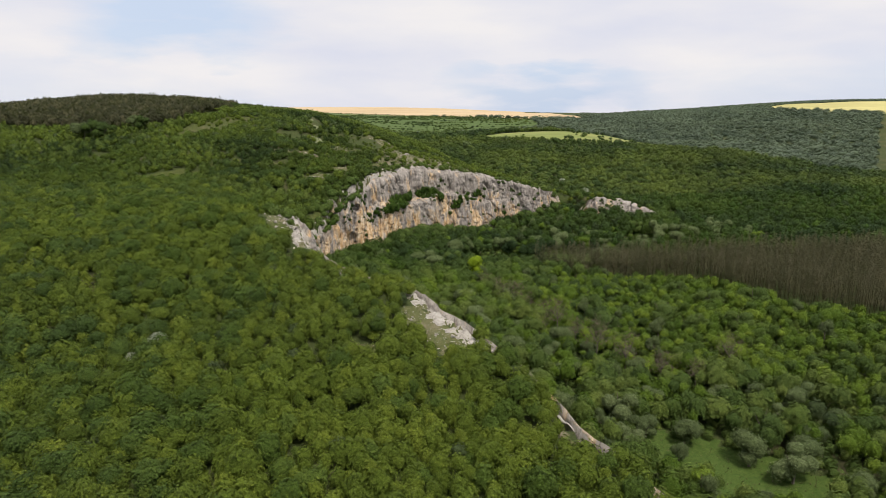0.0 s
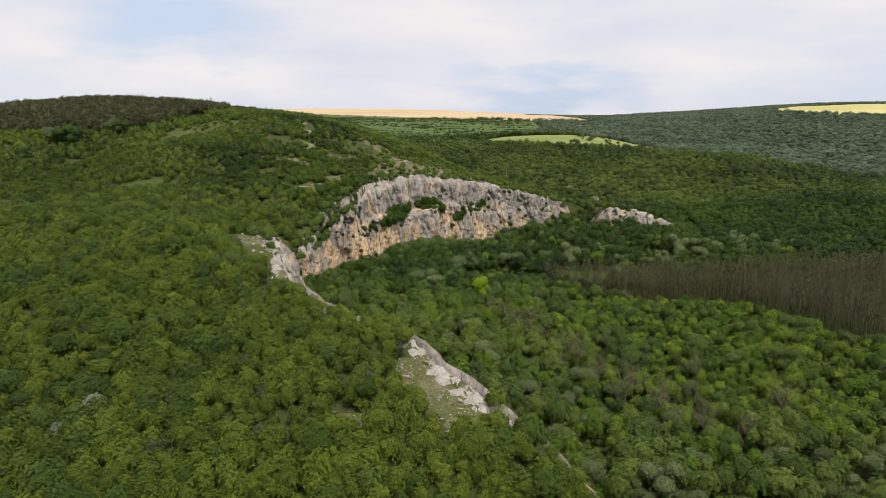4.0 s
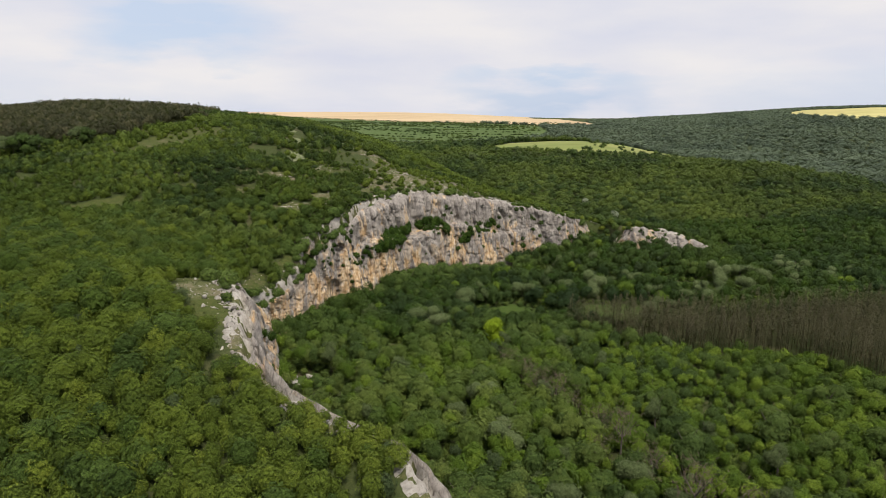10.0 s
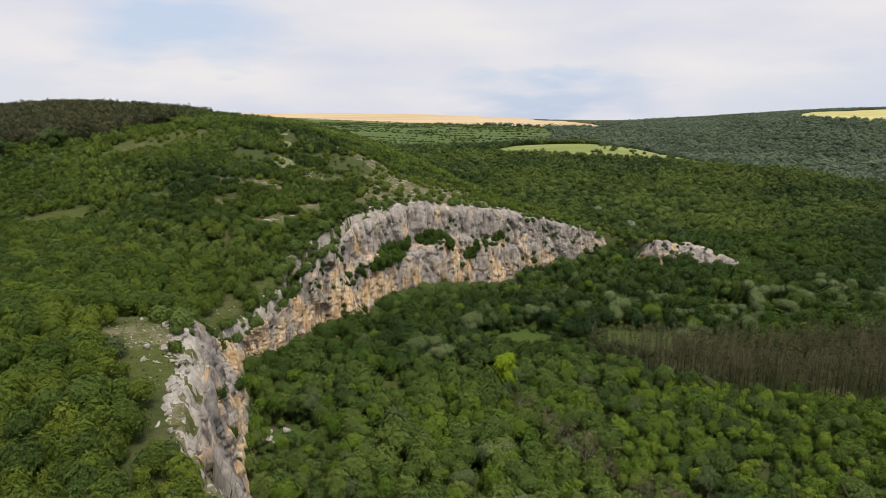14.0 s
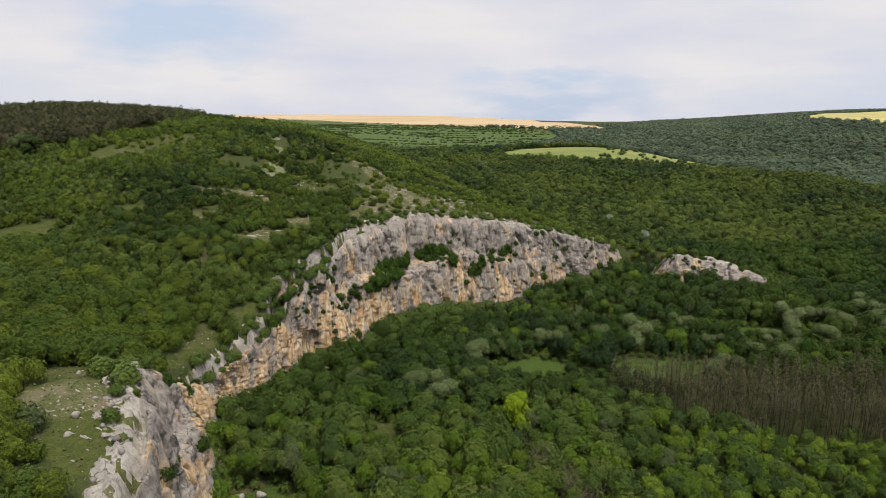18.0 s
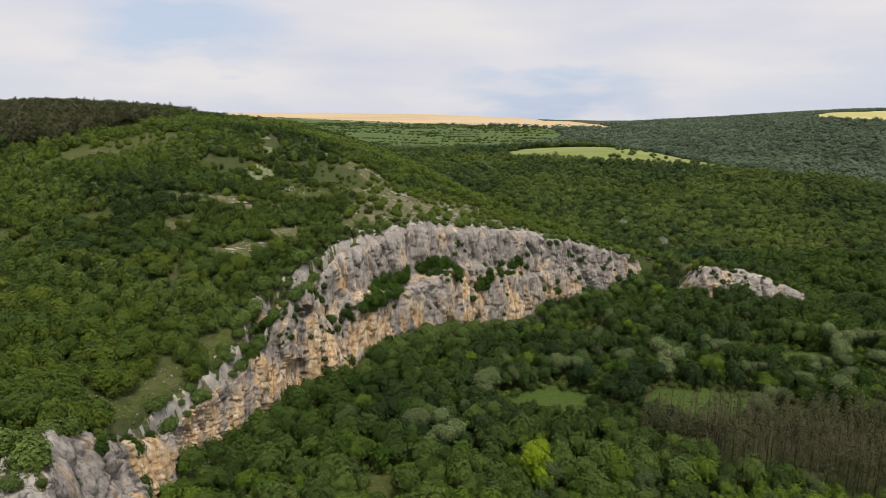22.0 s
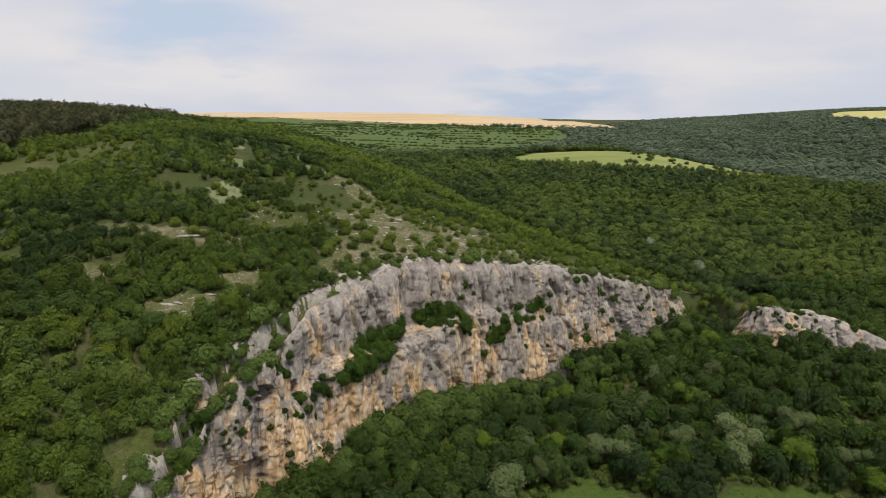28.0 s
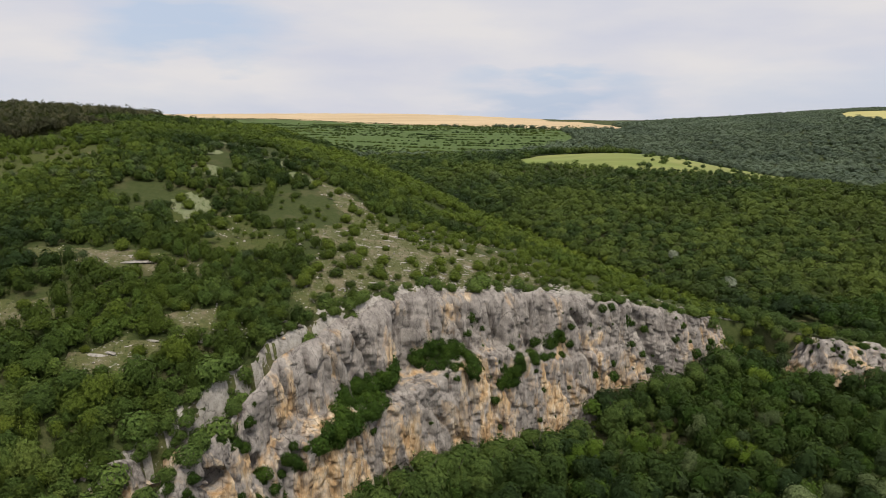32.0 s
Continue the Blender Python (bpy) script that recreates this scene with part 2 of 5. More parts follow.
def rock_material(name, stain):
    """Limestone: grey weathered skin, ochre and cream runs where the face is fresh, dark vertical streaks, fine cracks."""
    m, t, b, out = material(name)
    g1 = noise_node(t, 0.35, 7.0, 0.65)
    grey = ramp_node(t, g1.outputs[0], (0.28, (0.186, 0.168, 0.150)), (0.5, (0.300, 0.270, 0.242)), (0.72, (0.44, 0.400, 0.355)))
    if not stain:      # open rock on the flat is paler than the face
        grey = ramp_node(t, g1.outputs[0], (0.28, (0.24, 0.222, 0.196)), (0.5, (0.38, 0.352, 0.312)), (0.72, (0.53, 0.495, 0.44)))
    col = grey.outputs[0]
    if stain:
        o1 = noise_node(t, 0.15, 6.0, 0.62, stretch=(1, 1, 0.34), distortion=0.7)
        o2 = noise_node(t, 0.7, 6.0, 0.65, stretch=(1, 1, 0.28))
        geo = t.nodes.new("ShaderNodeNewGeometry")
        sep = t.nodes.new("ShaderNodeSeparateXYZ")
        t.links.new(geo.outputs["Position"], sep.inputs[0])
        low = t.nodes.new("ShaderNodeMapRange")
        low.inputs["From Min"].default_value, low.inputs["From Max"].default_value = 44.0, 20.0
        low.inputs["To Min"].default_value, low.inputs["To Max"].default_value = -0.10, 0.045
        t.links.new(sep.outputs[2], low.inputs[0])
        # fresh rock is commoner towards the inner bend of the wall
        bend = t.nodes.new("ShaderNodeMapRange")
        bend.inputs["From Min"].default_value, bend.inputs["From Max"].default_value = -30.0, 60.0
        bend.inputs["To Min"].default_value, bend.inputs["To Max"].default_value = 0.02, -0.06
        t.links.new(sep.outputs[0], bend.inputs[0])
        s1 = t.nodes.new("ShaderNodeMath")
        s2 = t.nodes.new("ShaderNodeMath")
        t.links.new(o1.outputs[0], s1.inputs[0])
        t.links.new(low.outputs[0], s1.inputs[1])
        t.links.new(s1.outputs[0], s2.inputs[0])
        t.links.new(bend.outputs[0], s2.inputs[1])
        f = ramp_node(t, s2.outputs[0], (0.47, (0, 0, 0)), (0.58, (1, 1, 1)))
        ochre = ramp_node(t, o2.outputs[0], (0.3, (0.42, 0.25, 0.115)), (0.5, (0.58, 0.41, 0.235)), (0.66, (0.70, 0.59, 0.44)))
        col = mix_node(t, f.outputs[0], col, ochre.outputs[0]).outputs[2]
        d = noise_node(t, 0.55, 6.0, 0.65, stretch=(1, 1, 0.09))
        df = ramp_node(t, d.outputs[0], (0.53, (1, 1, 1)), (0.64, (0.52, 0.50, 0.50)))
        col = mix_node(t, 0.85, col, df.outputs[0], "MULTIPLY").outputs[2]
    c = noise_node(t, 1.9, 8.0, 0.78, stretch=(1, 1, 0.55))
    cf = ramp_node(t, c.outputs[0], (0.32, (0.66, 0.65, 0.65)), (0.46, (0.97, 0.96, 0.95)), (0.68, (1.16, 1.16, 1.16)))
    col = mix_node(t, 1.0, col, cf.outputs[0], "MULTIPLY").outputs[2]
    # cracks: a coarse upright net and a fine one, both bent by noise
    v = noise_node(t, 1.6, 8.0, 0.72, stretch=(1, 1, 0.6))
    depth = v.outputs[0]
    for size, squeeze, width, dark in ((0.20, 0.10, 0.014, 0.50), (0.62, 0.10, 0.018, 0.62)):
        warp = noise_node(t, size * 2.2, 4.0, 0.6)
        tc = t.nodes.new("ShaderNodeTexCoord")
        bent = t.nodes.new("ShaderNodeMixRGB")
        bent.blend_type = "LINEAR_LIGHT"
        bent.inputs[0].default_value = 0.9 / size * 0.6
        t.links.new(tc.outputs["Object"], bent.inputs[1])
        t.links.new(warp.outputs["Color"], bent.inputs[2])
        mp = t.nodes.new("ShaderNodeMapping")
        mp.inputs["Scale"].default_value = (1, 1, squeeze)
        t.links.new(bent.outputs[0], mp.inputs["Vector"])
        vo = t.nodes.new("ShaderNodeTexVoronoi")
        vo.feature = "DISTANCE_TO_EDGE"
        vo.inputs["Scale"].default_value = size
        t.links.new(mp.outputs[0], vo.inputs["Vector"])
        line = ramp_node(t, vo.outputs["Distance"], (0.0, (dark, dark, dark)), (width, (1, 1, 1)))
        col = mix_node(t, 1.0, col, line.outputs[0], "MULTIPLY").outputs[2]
        deep = t.nodes.new("ShaderNodeMath")
        deep.operation = "MULTIPLY"
        t.links.new(depth, deep.inputs[0])
        t.links.new(line.outputs[0], deep.inputs[1])
        depth = deep.outputs[0]
    t.links.new(col, b.inputs["Base Color"])
    b.inputs["Roughness"].default_value = 0.9
    b.inputs["Specular IOR Level"].default_value = 0.15
    bump_node(t, b, depth, 0.9, 0.4)
    return m


# paler, greyer leaves than the nearer woods: distance haze mixed into the colour
M_FARWOOD = leaf_material("hazed_far_leaves", (0.050, 0.070, 0.048), (0.098, 0.128, 0.082), (0.165, 0.200, 0.120), patch=(0.110, 0.140, 0.085))
M_CLIFF = rock_material("cliff_limestone", True)
M_ROCK = rock_material("pale_limestone", False)


# ---- lie of the land ----
def lattice(ix, iy, seed):
    h = np.sin(ix * 127.1 + iy * 311.7 + seed * 74.7) * 43758.5453
    return h - np.floor(h)


def soft_noise(x, y, size, seed=0):
    """Smooth value noise, 0 to 1."""
    x, y = np.asarray(x, float) / size, np.asarray(y, float) / size
    ix, iy = np.floor(x), np.floor(y)
    fx, fy = x - ix, y - iy
    fx, fy = fx * fx * (3 - 2 * fx), fy * fy * (3 - 2 * fy)
    a, b = lattice(ix, iy, seed), lattice(ix + 1, iy, seed)
    c, d = lattice(ix, iy + 1, seed), lattice(ix + 1, iy + 1, seed)
    return (a * (1 - fx) + b * fx) * (1 - fy) + (c * (1 - fx) + d * fx) * fy


def rough(x, y, size, seed=0):
    return 0.55 * soft_noise(x, y, size, seed) + 0.3 * soft_noise(x, y, size / 2.3, seed + 1) + 0.15 * soft_noise(x, y, size / 5.1, seed + 2)


class Sheet:
    """A smooth surface through a few guide heights (thin plate)."""

    def __init__(self, guides):
        g = np.array(guides, float)
        self.g, n = g, len(g)
        k = self.bend(g[:, :2], g[:, :2]) + np.eye(n) * 40.0
        p = np.c_[np.ones(n), g[:, :2]]
        a = np.block([[k, p], [p.T, np.zeros((3, 3))]])
        self.w = np.linalg.solve(a, np.r_[g[:, 2], 0, 0, 0])

    def bend(self, a, b):
        r2 = ((a[:, None] - b[None]) ** 2).sum(-1) + 1e-9
        return 0.5 * r2 * np.log(r2)

    def at(self, x, y):
        q = np.c_[np.ravel(x), np.ravel(y)].astype(float)
        out = np.concatenate([self.bend(c, self.g[:, :2]) @ self.w[:-3] for c in np.array_split(q, max(1, len(q) // 20000))])
        return (out + self.w[-3] + q @ self.w[-2:]).reshape(np.shape(x))


# guide heights: the limestone plateau along the gorge, then its hill and spur
PLATEAU = [(60, 20, 20), (20, 60, 27), (-60, 60, 28), (-170, 60, 32), (29, 96, 29.5), (21, 116, 32), (12, 127, 35.5), (2, 142, 38.8), (-59, 133, 33), (-14, 158, 41), (-27, 143, 39.5),
           (-140, 150, 38), (-30, 181, 43.5), (-55, 180, 44), (-37, 203, 46), (-50, 224, 47), (-103, 238, 47.5), (-78, 268, 42),
           (-150, 275, 46), (-128, 320, 47.5), (-64, 288, 37), (-51, 263, 28), (-49, 246, 33), (-47, 284, 31), (-46, 293, 32.5), (-47, 301, 36), (-53, 309, 40), (-45, 313, 40), (-39, 319, 41.5), (-35, 325, 45), (-26, 335, 48.5)]
HILL = [(0, 362, 49.0), (19, 366, 45.5), (50, 378, 39), (76, 388, 33.5), (102, 392, 28), (120, 386, 27), (137, 376, 22), (-25, 357, 53), (-44, 371, 57), (-52, 355, 55), (-63, 357, 57), (-57, 321, 47),
        (-97, 328, 51.5), (-124, 321, 48), (-92, 359, 60.5), (-5, 401, 53), (-21, 414, 55.5), (-35, 428, 61), (-69, 400, 61), (-110, 420, 69.5), (-130, 424, 69.5), (-126, 405, 66.5), (-144, 382, 63), (-173, 345, 54),
        (-104, 476, 76.5), (-133, 463, 74), (-97, 517, 74.5), (-160, 482, 76), (-32, 462, 60), (-50, 487, 66), (-110, 560, 74.5), (-150, 593, 77.5), (-188, 690, 78.5), (-202, 415, 70), (-241, 699, 81.5), (-340, 699, 84.5), (-320, 540, 79), (-330, 300, 58),
        (89, 412, 26), (56, 415, 36), (32, 425, 42), (43, 400, 40), (0, 432, 50.5), (15, 475, 41), (-131, 625, 75), (-490, 700, 58), (-420, 690, 71), (-620, 700, 44), (-200, 860, 70)]
# valley floor, side valley and the wooded slope opposite
VALLEY = [(70, 0, 5), (50, 130, 8), (110, 100, 9), (220, 120, 14), (110, 235, 12), (20, 250, 9), (-34, 228, 16), (-40, 262, 13), (-20, 312, 10),
          (5, 335, 10), (80, 310, 9), (36, 364, 8), (85, 380, 17), (108, 370, 18), (138, 361, 15), (200, 330, 12), (176, 420, 14), (230, 497, 23), (310, 400, 20),
          (310, 250, 16), (120, 465, 16), (75, 520, 22), (42, 655, 36), (20, 600, 30), (131, 640, 41), (110, 700, 46), (178, 740, 50), (73, 779, 46), (209, 694, 43), (255, 690, 37), (249, 642, 38.5), (300, 745, 31),
          (288, 602, 36), (325, 560, 27), (-20, 720, 41), (-90, 850, 42), (400, 540, 19), (420, 680, 22)]
FAR = [(0, 930, 35), (110, 960, 34), (150, 1180, 46.5), (226, 1276, 49), (350, 1332, 49.5), (187, 1330, 50.5), (282, 1543, 55.5), (37, 1421, 51.5), (97, 1893, 58.5), (-156, 1576, 54), (-100, 1300, 51), (-100, 1130, 46), (-400, 1250, 54), (-900, 1500, 56), (320, 900, 27),
       (520, 900, 25), (620, 1100, 45), (771, 1388, 68), (1000, 1380, 74), (1150, 1900, 78), (600, 1950, 45), (470, 1560, 47), (470, 1720, 42), (480, 1900, 37), (760, 2200, 46), (950, 2200, 56), (1300, 900, 40), (800, 600, 25),
       (0, 1800, 58), (0, 2150, 61), (-900, 2200, 61)]
plateau_sheet, valley_sheet = Sheet(PLATEAU + HILL), Sheet(VALLEY + FAR)

# outline of the plateau: (x, y, how wide the fall to the valley is)
BRINK = [(120, -80, 30), (76, 20, 16), (50, 70, 7), (35, 95, 3), (29.5, 101, 3), (23.5, 118, 3), (14, 131, 3), (3.5, 144, 3), (-1.5, 154, 3), (-14, 163.5, 3), (-28, 177, 3.5), (-31.5, 181, 3.5), (-36.5, 200, 3.5), (-46.5, 224, 3),
         (-53, 247, 3), (-53, 264, 3), (-47, 282, 3), (-44, 293, 3), (-45, 309, 3), (-30, 328, 4), (-7, 355, 4), (28, 377, 4), (56, 388, 4), (80, 396, 5), (91, 398, 5), (98, 387, 4), (112, 381, 5),
         (130, 374, 5), (143, 370, 8), (154, 386, 26), (112, 440, 34), (66, 520, 46), (14, 600, 56), (-40, 690, 60), (-110, 830, 70), (-300, 1050, 90), (-600, 1150, 120), (-900, 1000, 120)]


def brink_side(x, y):
    """How far a place lies inside the plateau's outline, in units of the local fall's width; above 1 is the plateau proper."""
    q = np.c_[np.ravel(x), np.ravel(y)].astype(float)
    p = np.array(BRINK, float)
    best, width, sign = np.full(len(q), 1e9), np.ones(len(q)), np.ones(len(q))
    for a, b in zip(p[:-1], p[1:]):
        d = b[:2] - a[:2]
        s = np.clip(((q - a[:2]) @ d) / (d @ d), 0, 1)
        off = q - (a[:2] + s[:, None] * d)
        r = np.hypot(*off.T)
        near = r < best - 1e-9
        cross = d[0] * off[:, 1] - d[1] * off[:, 0]
        best = np.where(near, r, best)
        width = np.where(near, a[2] + s * (b[2] - a[2]), width)
        sign = np.where(near, np.where(np.abs(cross) < 1e-9, sign, np.sign(cross)), sign)
    # the nearest-segment sign fails only at sharp corners; a winding test settles it
    poly = np.r_[p[:, :2], [[-5000, 1000], [-5000, -80]]]
    inside = np.zeros(len(q), bool)
    for (x0, y0), (x1, y1) in zip(poly, np.roll(poly, -1, 0)):
        hit = ((y0 > q[:, 1]) != (y1 > q[:, 1])) & (q[:, 0] < (x1 - x0) * (q[:, 1] - y0) / (y1 - y0 + 1e-12) + x0)
        inside ^= hit
    return (np.where(inside, best, -best)).reshape(np.shape(x)), width.reshape(np.shape(x))


def height(x, y):
    x, y = np.asarray(x, float), np.asarray(y, float)
    xc, yc = np.clip(x, -1200, 1600), np.clip(y, -150, 2300)
    d, w = brink_side(x, y)
    s = np.clip(d / w, 0, 1)
    s = s * s * (3 - 2 * s)
    low, top = np.clip(valley_sheet.at(xc, yc), 4, 95), np.clip(plateau_sheet.at(xc, yc), 12, 95)
    h = low + (np.maximum(top, low) - low) * s
    h = h + (rough(x, y, 34, 5) - 0.5) * 2.2 * np.clip(np.abs(d) / 12, 0.1, 1)
    beyond = np.clip((np.hypot(x, y) - 2350) / 2600, 0, 1)
    return h * (1 - beyond) - 90 * beyond


def grow(start, step, end, rate):
    out = [start]
    while out[-1] < end:
        step *= rate
        out.append(out[-1] + step)
    return out[1:]


xs = np.r_[[-v for v in reversed(grow(320, 5, 4900, 1.16))], np.arange(-320, -70, 5), np.arange(-70, 112, 2.6), np.arange(112, 345, 5), grow(345, 5, 4900, 1.16)]
ys = np.r_[[-v for v in reversed(grow(60, 5, 4900, 1.3))], np.arange(-60, 80, 5), np.arange(80, 412, 2.6), np.arange(412, 862, 5), grow(862, 5, 4900, 1.09)]
GX, GY = np.meshgrid(xs, ys)
GZ = height(GX, GY)


def sheet_mesh(name, X, Y, Z, mat, smooth=True):
    ny, nx = X.shape
    i = np.arange(ny * nx).reshape(ny, nx)
    quads = np.stack([i[:-1, :-1], i[:-1, 1:], i[1:, 1:], i[1:, :-1]], -1).reshape(-1, 4)
    return raw_mesh(name, np.stack([X, Y, Z], -1).reshape(-1, 3), quads, mat, smooth)


def raw_mesh(name, verts, faces, mat, smooth=False, tone=None):
    """A mesh from arrays; all faces have the same number of corners."""
    me = bpy.data.meshes.new(name)
    verts, faces = np.ascontiguousarray(verts, np.float32), np.ascontiguousarray(faces, np.int32)
    n = faces.shape[1]
    me.vertices.add(len(verts))
    me.vertices.foreach_set("co", verts.ravel())
    me.loops.add(faces.size)
    me.loops.foreach_set("vertex_index", faces.ravel())
    me.polygons.add(len(faces))
    me.polygons.foreach_set("loop_start", np.arange(0, faces.size, n, dtype=np.int32))
    if smooth:
        me.polygons.foreach_set("use_smooth", np.ones(len(faces), bool))
    me.update(calc_edges=True)
    if tone is not None:
        me.attributes.new("tone", "FLOAT", "POINT").data.foreach_set("value", np.ascontiguousarray(tone, np.float32))
    me.materials.append(mat)
    return me


ground = tagged(new("ground", sheet_mesh("ground", GX, GY, GZ, M_GROUND)), "grassy limestone ground of plateau, gorge and far fields", "ground", kind="structure")


def ellipse(x, y, cx, cy, rx, ry, turn=0.0):
    """Below 1 inside; the rim is uneven."""
    c, s = math.cos(radians(turn)), math.sin(radians(turn))
    dx, dy = np.asarray(x) - cx, np.asarray(y) - cy
    u, v = (c * dx + s * dy) / rx, (c * dy - s * dx) / ry
    return np.hypot(u, v) * (0.56 + 0.56 * soft_noise(x, y, max(3.0, min(rx, ry) * 0.7), 31) + 0.34 * soft_noise(x, y, max(1.6, min(rx, ry) * 0.22), 32))


def drape(name, label, category, cx, cy, rx, ry, turn, mat, step, lift, skirt=0.5, edge=None):
    """A thin sward or crop lying on the land inside an uneven ellipse."""
    c, s = math.cos(radians(turn)), math.sin(radians(turn))
    u, v = np.meshgrid(np.arange(-rx * 1.8, rx * 1.8 + step, step), np.arange(-ry * 1.8, ry * 1.8 + step, step))
    X, Y = cx + c * u - s * v, cy + s * u + c * v
    e = ellipse(X, Y, cx, cy, rx, ry, turn)
    if edge:
        e = np.where(edge(X, Y), e, 2.0)
    d, w = brink_side(X, Y)
    Z = height(X, Y) + np.where((e < 1) & ((d > w + 1.6) | (d < -2.5)), lift, -skirt)
    i = np.arange(X.size).reshape(X.shape)
    keep = np.minimum.reduce([e[:-1, :-1], e[1:, :-1], e[1:, 1:], e[:-1, 1:]]) < 1
    firm = (d > w + 0.4) | (d < -1.5)
    keep &= firm[:-1, :-1] & firm[1:, :-1] & firm[1:, 1:] & firm[:-1, 1:]
    quads = np.stack([i[:-1, :-1], i[:-1, 1:], i[1:, 1:], i[1:, :-1]], -1)[keep]
    used, back = np.unique(quads, return_inverse=True)
    verts = np.stack([X, Y, Z], -1).reshape(-1, 3)[used]
    return tagged(new(name, raw_mesh(name, verts, back.reshape(-1, 4), mat, True)), label, category, kind="structure")


def in_shape(x, y, corners):
    """Inside an outline given by its corners."""
    x, y = np.asarray(x, float), np.asarray(y, float)
    wob = x + 9 * (soft_noise(x, y, 30, 41) - 0.5)
    inside = np.zeros(np.shape(x), bool)
    for (x0, y0), (x1, y1) in zip(corners, corners[1:] + corners[:1]):
        inside ^= ((y0 > y) != (y1 > y)) & (wob < (x1 - x0) * (y - y0) / (y1 - y0 + 1e-9) + x0)
    return inside


def field(name, label, category, corners, mat, step, lift):
    """A crop or meadow lying on the land inside an outline."""
    c = np.array(corners, float)
    X, Y = np.meshgrid(np.arange(c[:, 0].min() - step, c[:, 0].max() + step, step), np.arange(c[:, 1].min() - step, c[:, 1].max() + step, step))
    inside = in_shape(X, Y, corners)
    Z = height(X, Y) + np.where(inside, lift, -0.5)
    i = np.arange(X.size).reshape(X.shape)
    some = inside[:-1, :-1] | inside[1:, :-1] | inside[1:, 1:] | inside[:-1, 1:]
    quads = np.stack([i[:-1, :-1], i[:-1, 1:], i[1:, 1:], i[1:, :-1]], -1)[some]
    used, back = np.unique(quads, return_inverse=True)
    return tagged(new(name, raw_mesh(name, np.stack([X, Y, Z], -1).reshape(-1, 3)[used], back.reshape(-1, 4), mat, True)), label, category, kind="structure")


GREEN_FIELD = [(64, 738), (92, 778), (165, 778), (245, 748), (310, 700), (262, 662), (205, 668), (145, 678), (100, 702), (74, 720)]
WHEAT_FIELD = [(-1100, 1900), (-700, 1830), (-380, 1735), (-156, 1576), (37, 1425), (187, 1334), (226, 1282), (352, 1336), (330, 1430), (290, 1600), (330, 1900), (330, 2250), (-1100, 2250)]
TERRACES = [(-60, 845), (40, 880), (110, 1000), (205, 1130), (215, 1270), (185, 1318), (32, 1412), (-160, 1562), (-384, 1720), (-560, 1500), (-200, 1000)]

# open places: (x, y, half length, half width, turn, what grows there)
OPEN = [
    (2, 133, 13, 5.5, -52, M_DRYGRASS), (-14, 124, 7, 2.2, 0, M_DRYGRASS), (27, 99, 6, 4, -55, M_DRYGRASS), (-53, 209, 8, 7, 20, M_DRYGRASS), (-58, 219, 7, 4, 40, M_SWARD),
    (-46, 199, 7, 5, -60, M_SWARD), (-131, 328, 13, 6, 5, M_SWARD), (-55, 268, 5, 12, 12, M_SWARD), (-61, 258, 7, 4, 10, M_SWARD),
    (-50.5, 289, 3.6, 10, 6, M_SWARD), (-48, 302, 3, 6, -8, M_SWARD), (-54, 386, 20, 8, 133, M_SWARD), (-44, 375, 9, 6, 150, M_SWARD), (-69, 404, 4, 9, 24, M_PALE), (-67, 359, 14, 3.6, 0, M_DRYGRASS),
    (-19, 386, 7, 34, 3, M_DRYGRASS), (-14, 362, 15, 8, 25, M_DRYGRASS), (3, 386, 22, 16, -15, M_DRYGRASS), (36, 403, 15, 9, -25, M_SWARD), (47, 388, 12, 5, -22, M_DRYGRASS), (14, 375, 32, 5, -18, M_DRYGRASS), (66, 397, 14, 4, -18, M_SWARD),
    (15, 472, 8, 7, 0, M_DRYGRASS), (28, 440, 12, 5, -35, M_DRYGRASS), (6, 425, 10, 9, -20, M_DRYGRASS), (-55, 327, 6, 3.2, 8, M_DRYGRASS), (-76, 336, 6, 3, 0, M_DRYGRASS), (-46, 338, 5, 3, 0, M_DRYGRASS),
    (-140, 432, 13, 30, -15, M_SWARD), (-128, 460, 12, 9, 0, M_SWARD), (-115, 530, 17, 10, 15, M_PALE), (-92, 505, 8, 4, 0, M_PALE), (-74, 440, 6, 4, 0, M_PALE), (-62, 470, 6, 4, 0, M_PALE), (-86, 466, 5, 4, 0, M_PALE),
    (-51, 454, 7, 5, 0, M_PALE), (-36, 446, 5, 8, 20, M_DRYGRASS), (-27, 430, 5, 10, 15, M_DRYGRASS), (-108, 340, 8, 3, 0, M_SWARD),
    (34, 313, 12, 8, 0, M_MEADOW), (73, 309, 18, 9, -8, M_MEADOW), (67, 121, 26, 13, -38, M_MEADOW), (120, 330, 18, 5, -10, M_MEADOW),
    (150, 100, 40, 12, -20, M_MEADOW), (-32, 231, 6, 5, 0, M_MEADOW), (-11, 267, 5, 7, 20, M_SWARD),
]
OPEN = [(cx, cy, rx * 1.3, ry * 1.4, turn, mat) if cy > 318 and mat is not M_MEADOW else (cx, cy, rx, ry, turn, mat) for cx, cy, rx, ry, turn, mat in OPEN]
for n, (cx, cy, rx, ry, turn, mat) in enumerate(OPEN):
    words = {M_DRYGRASS: "dry stony grass of a clearing among scrub", M_MEADOW: "short green meadow grass in a clearing", M_PALE: "pale flowering grass on the hilltop", M_SWARD: "thin olive-green sward between bushes"}[mat]
    drape("clearing", words, "grass", cx, cy, rx, ry, turn, mat, 1.0 if cy < 480 else 1.8, 0.1 + 0.012 * (n % 5))

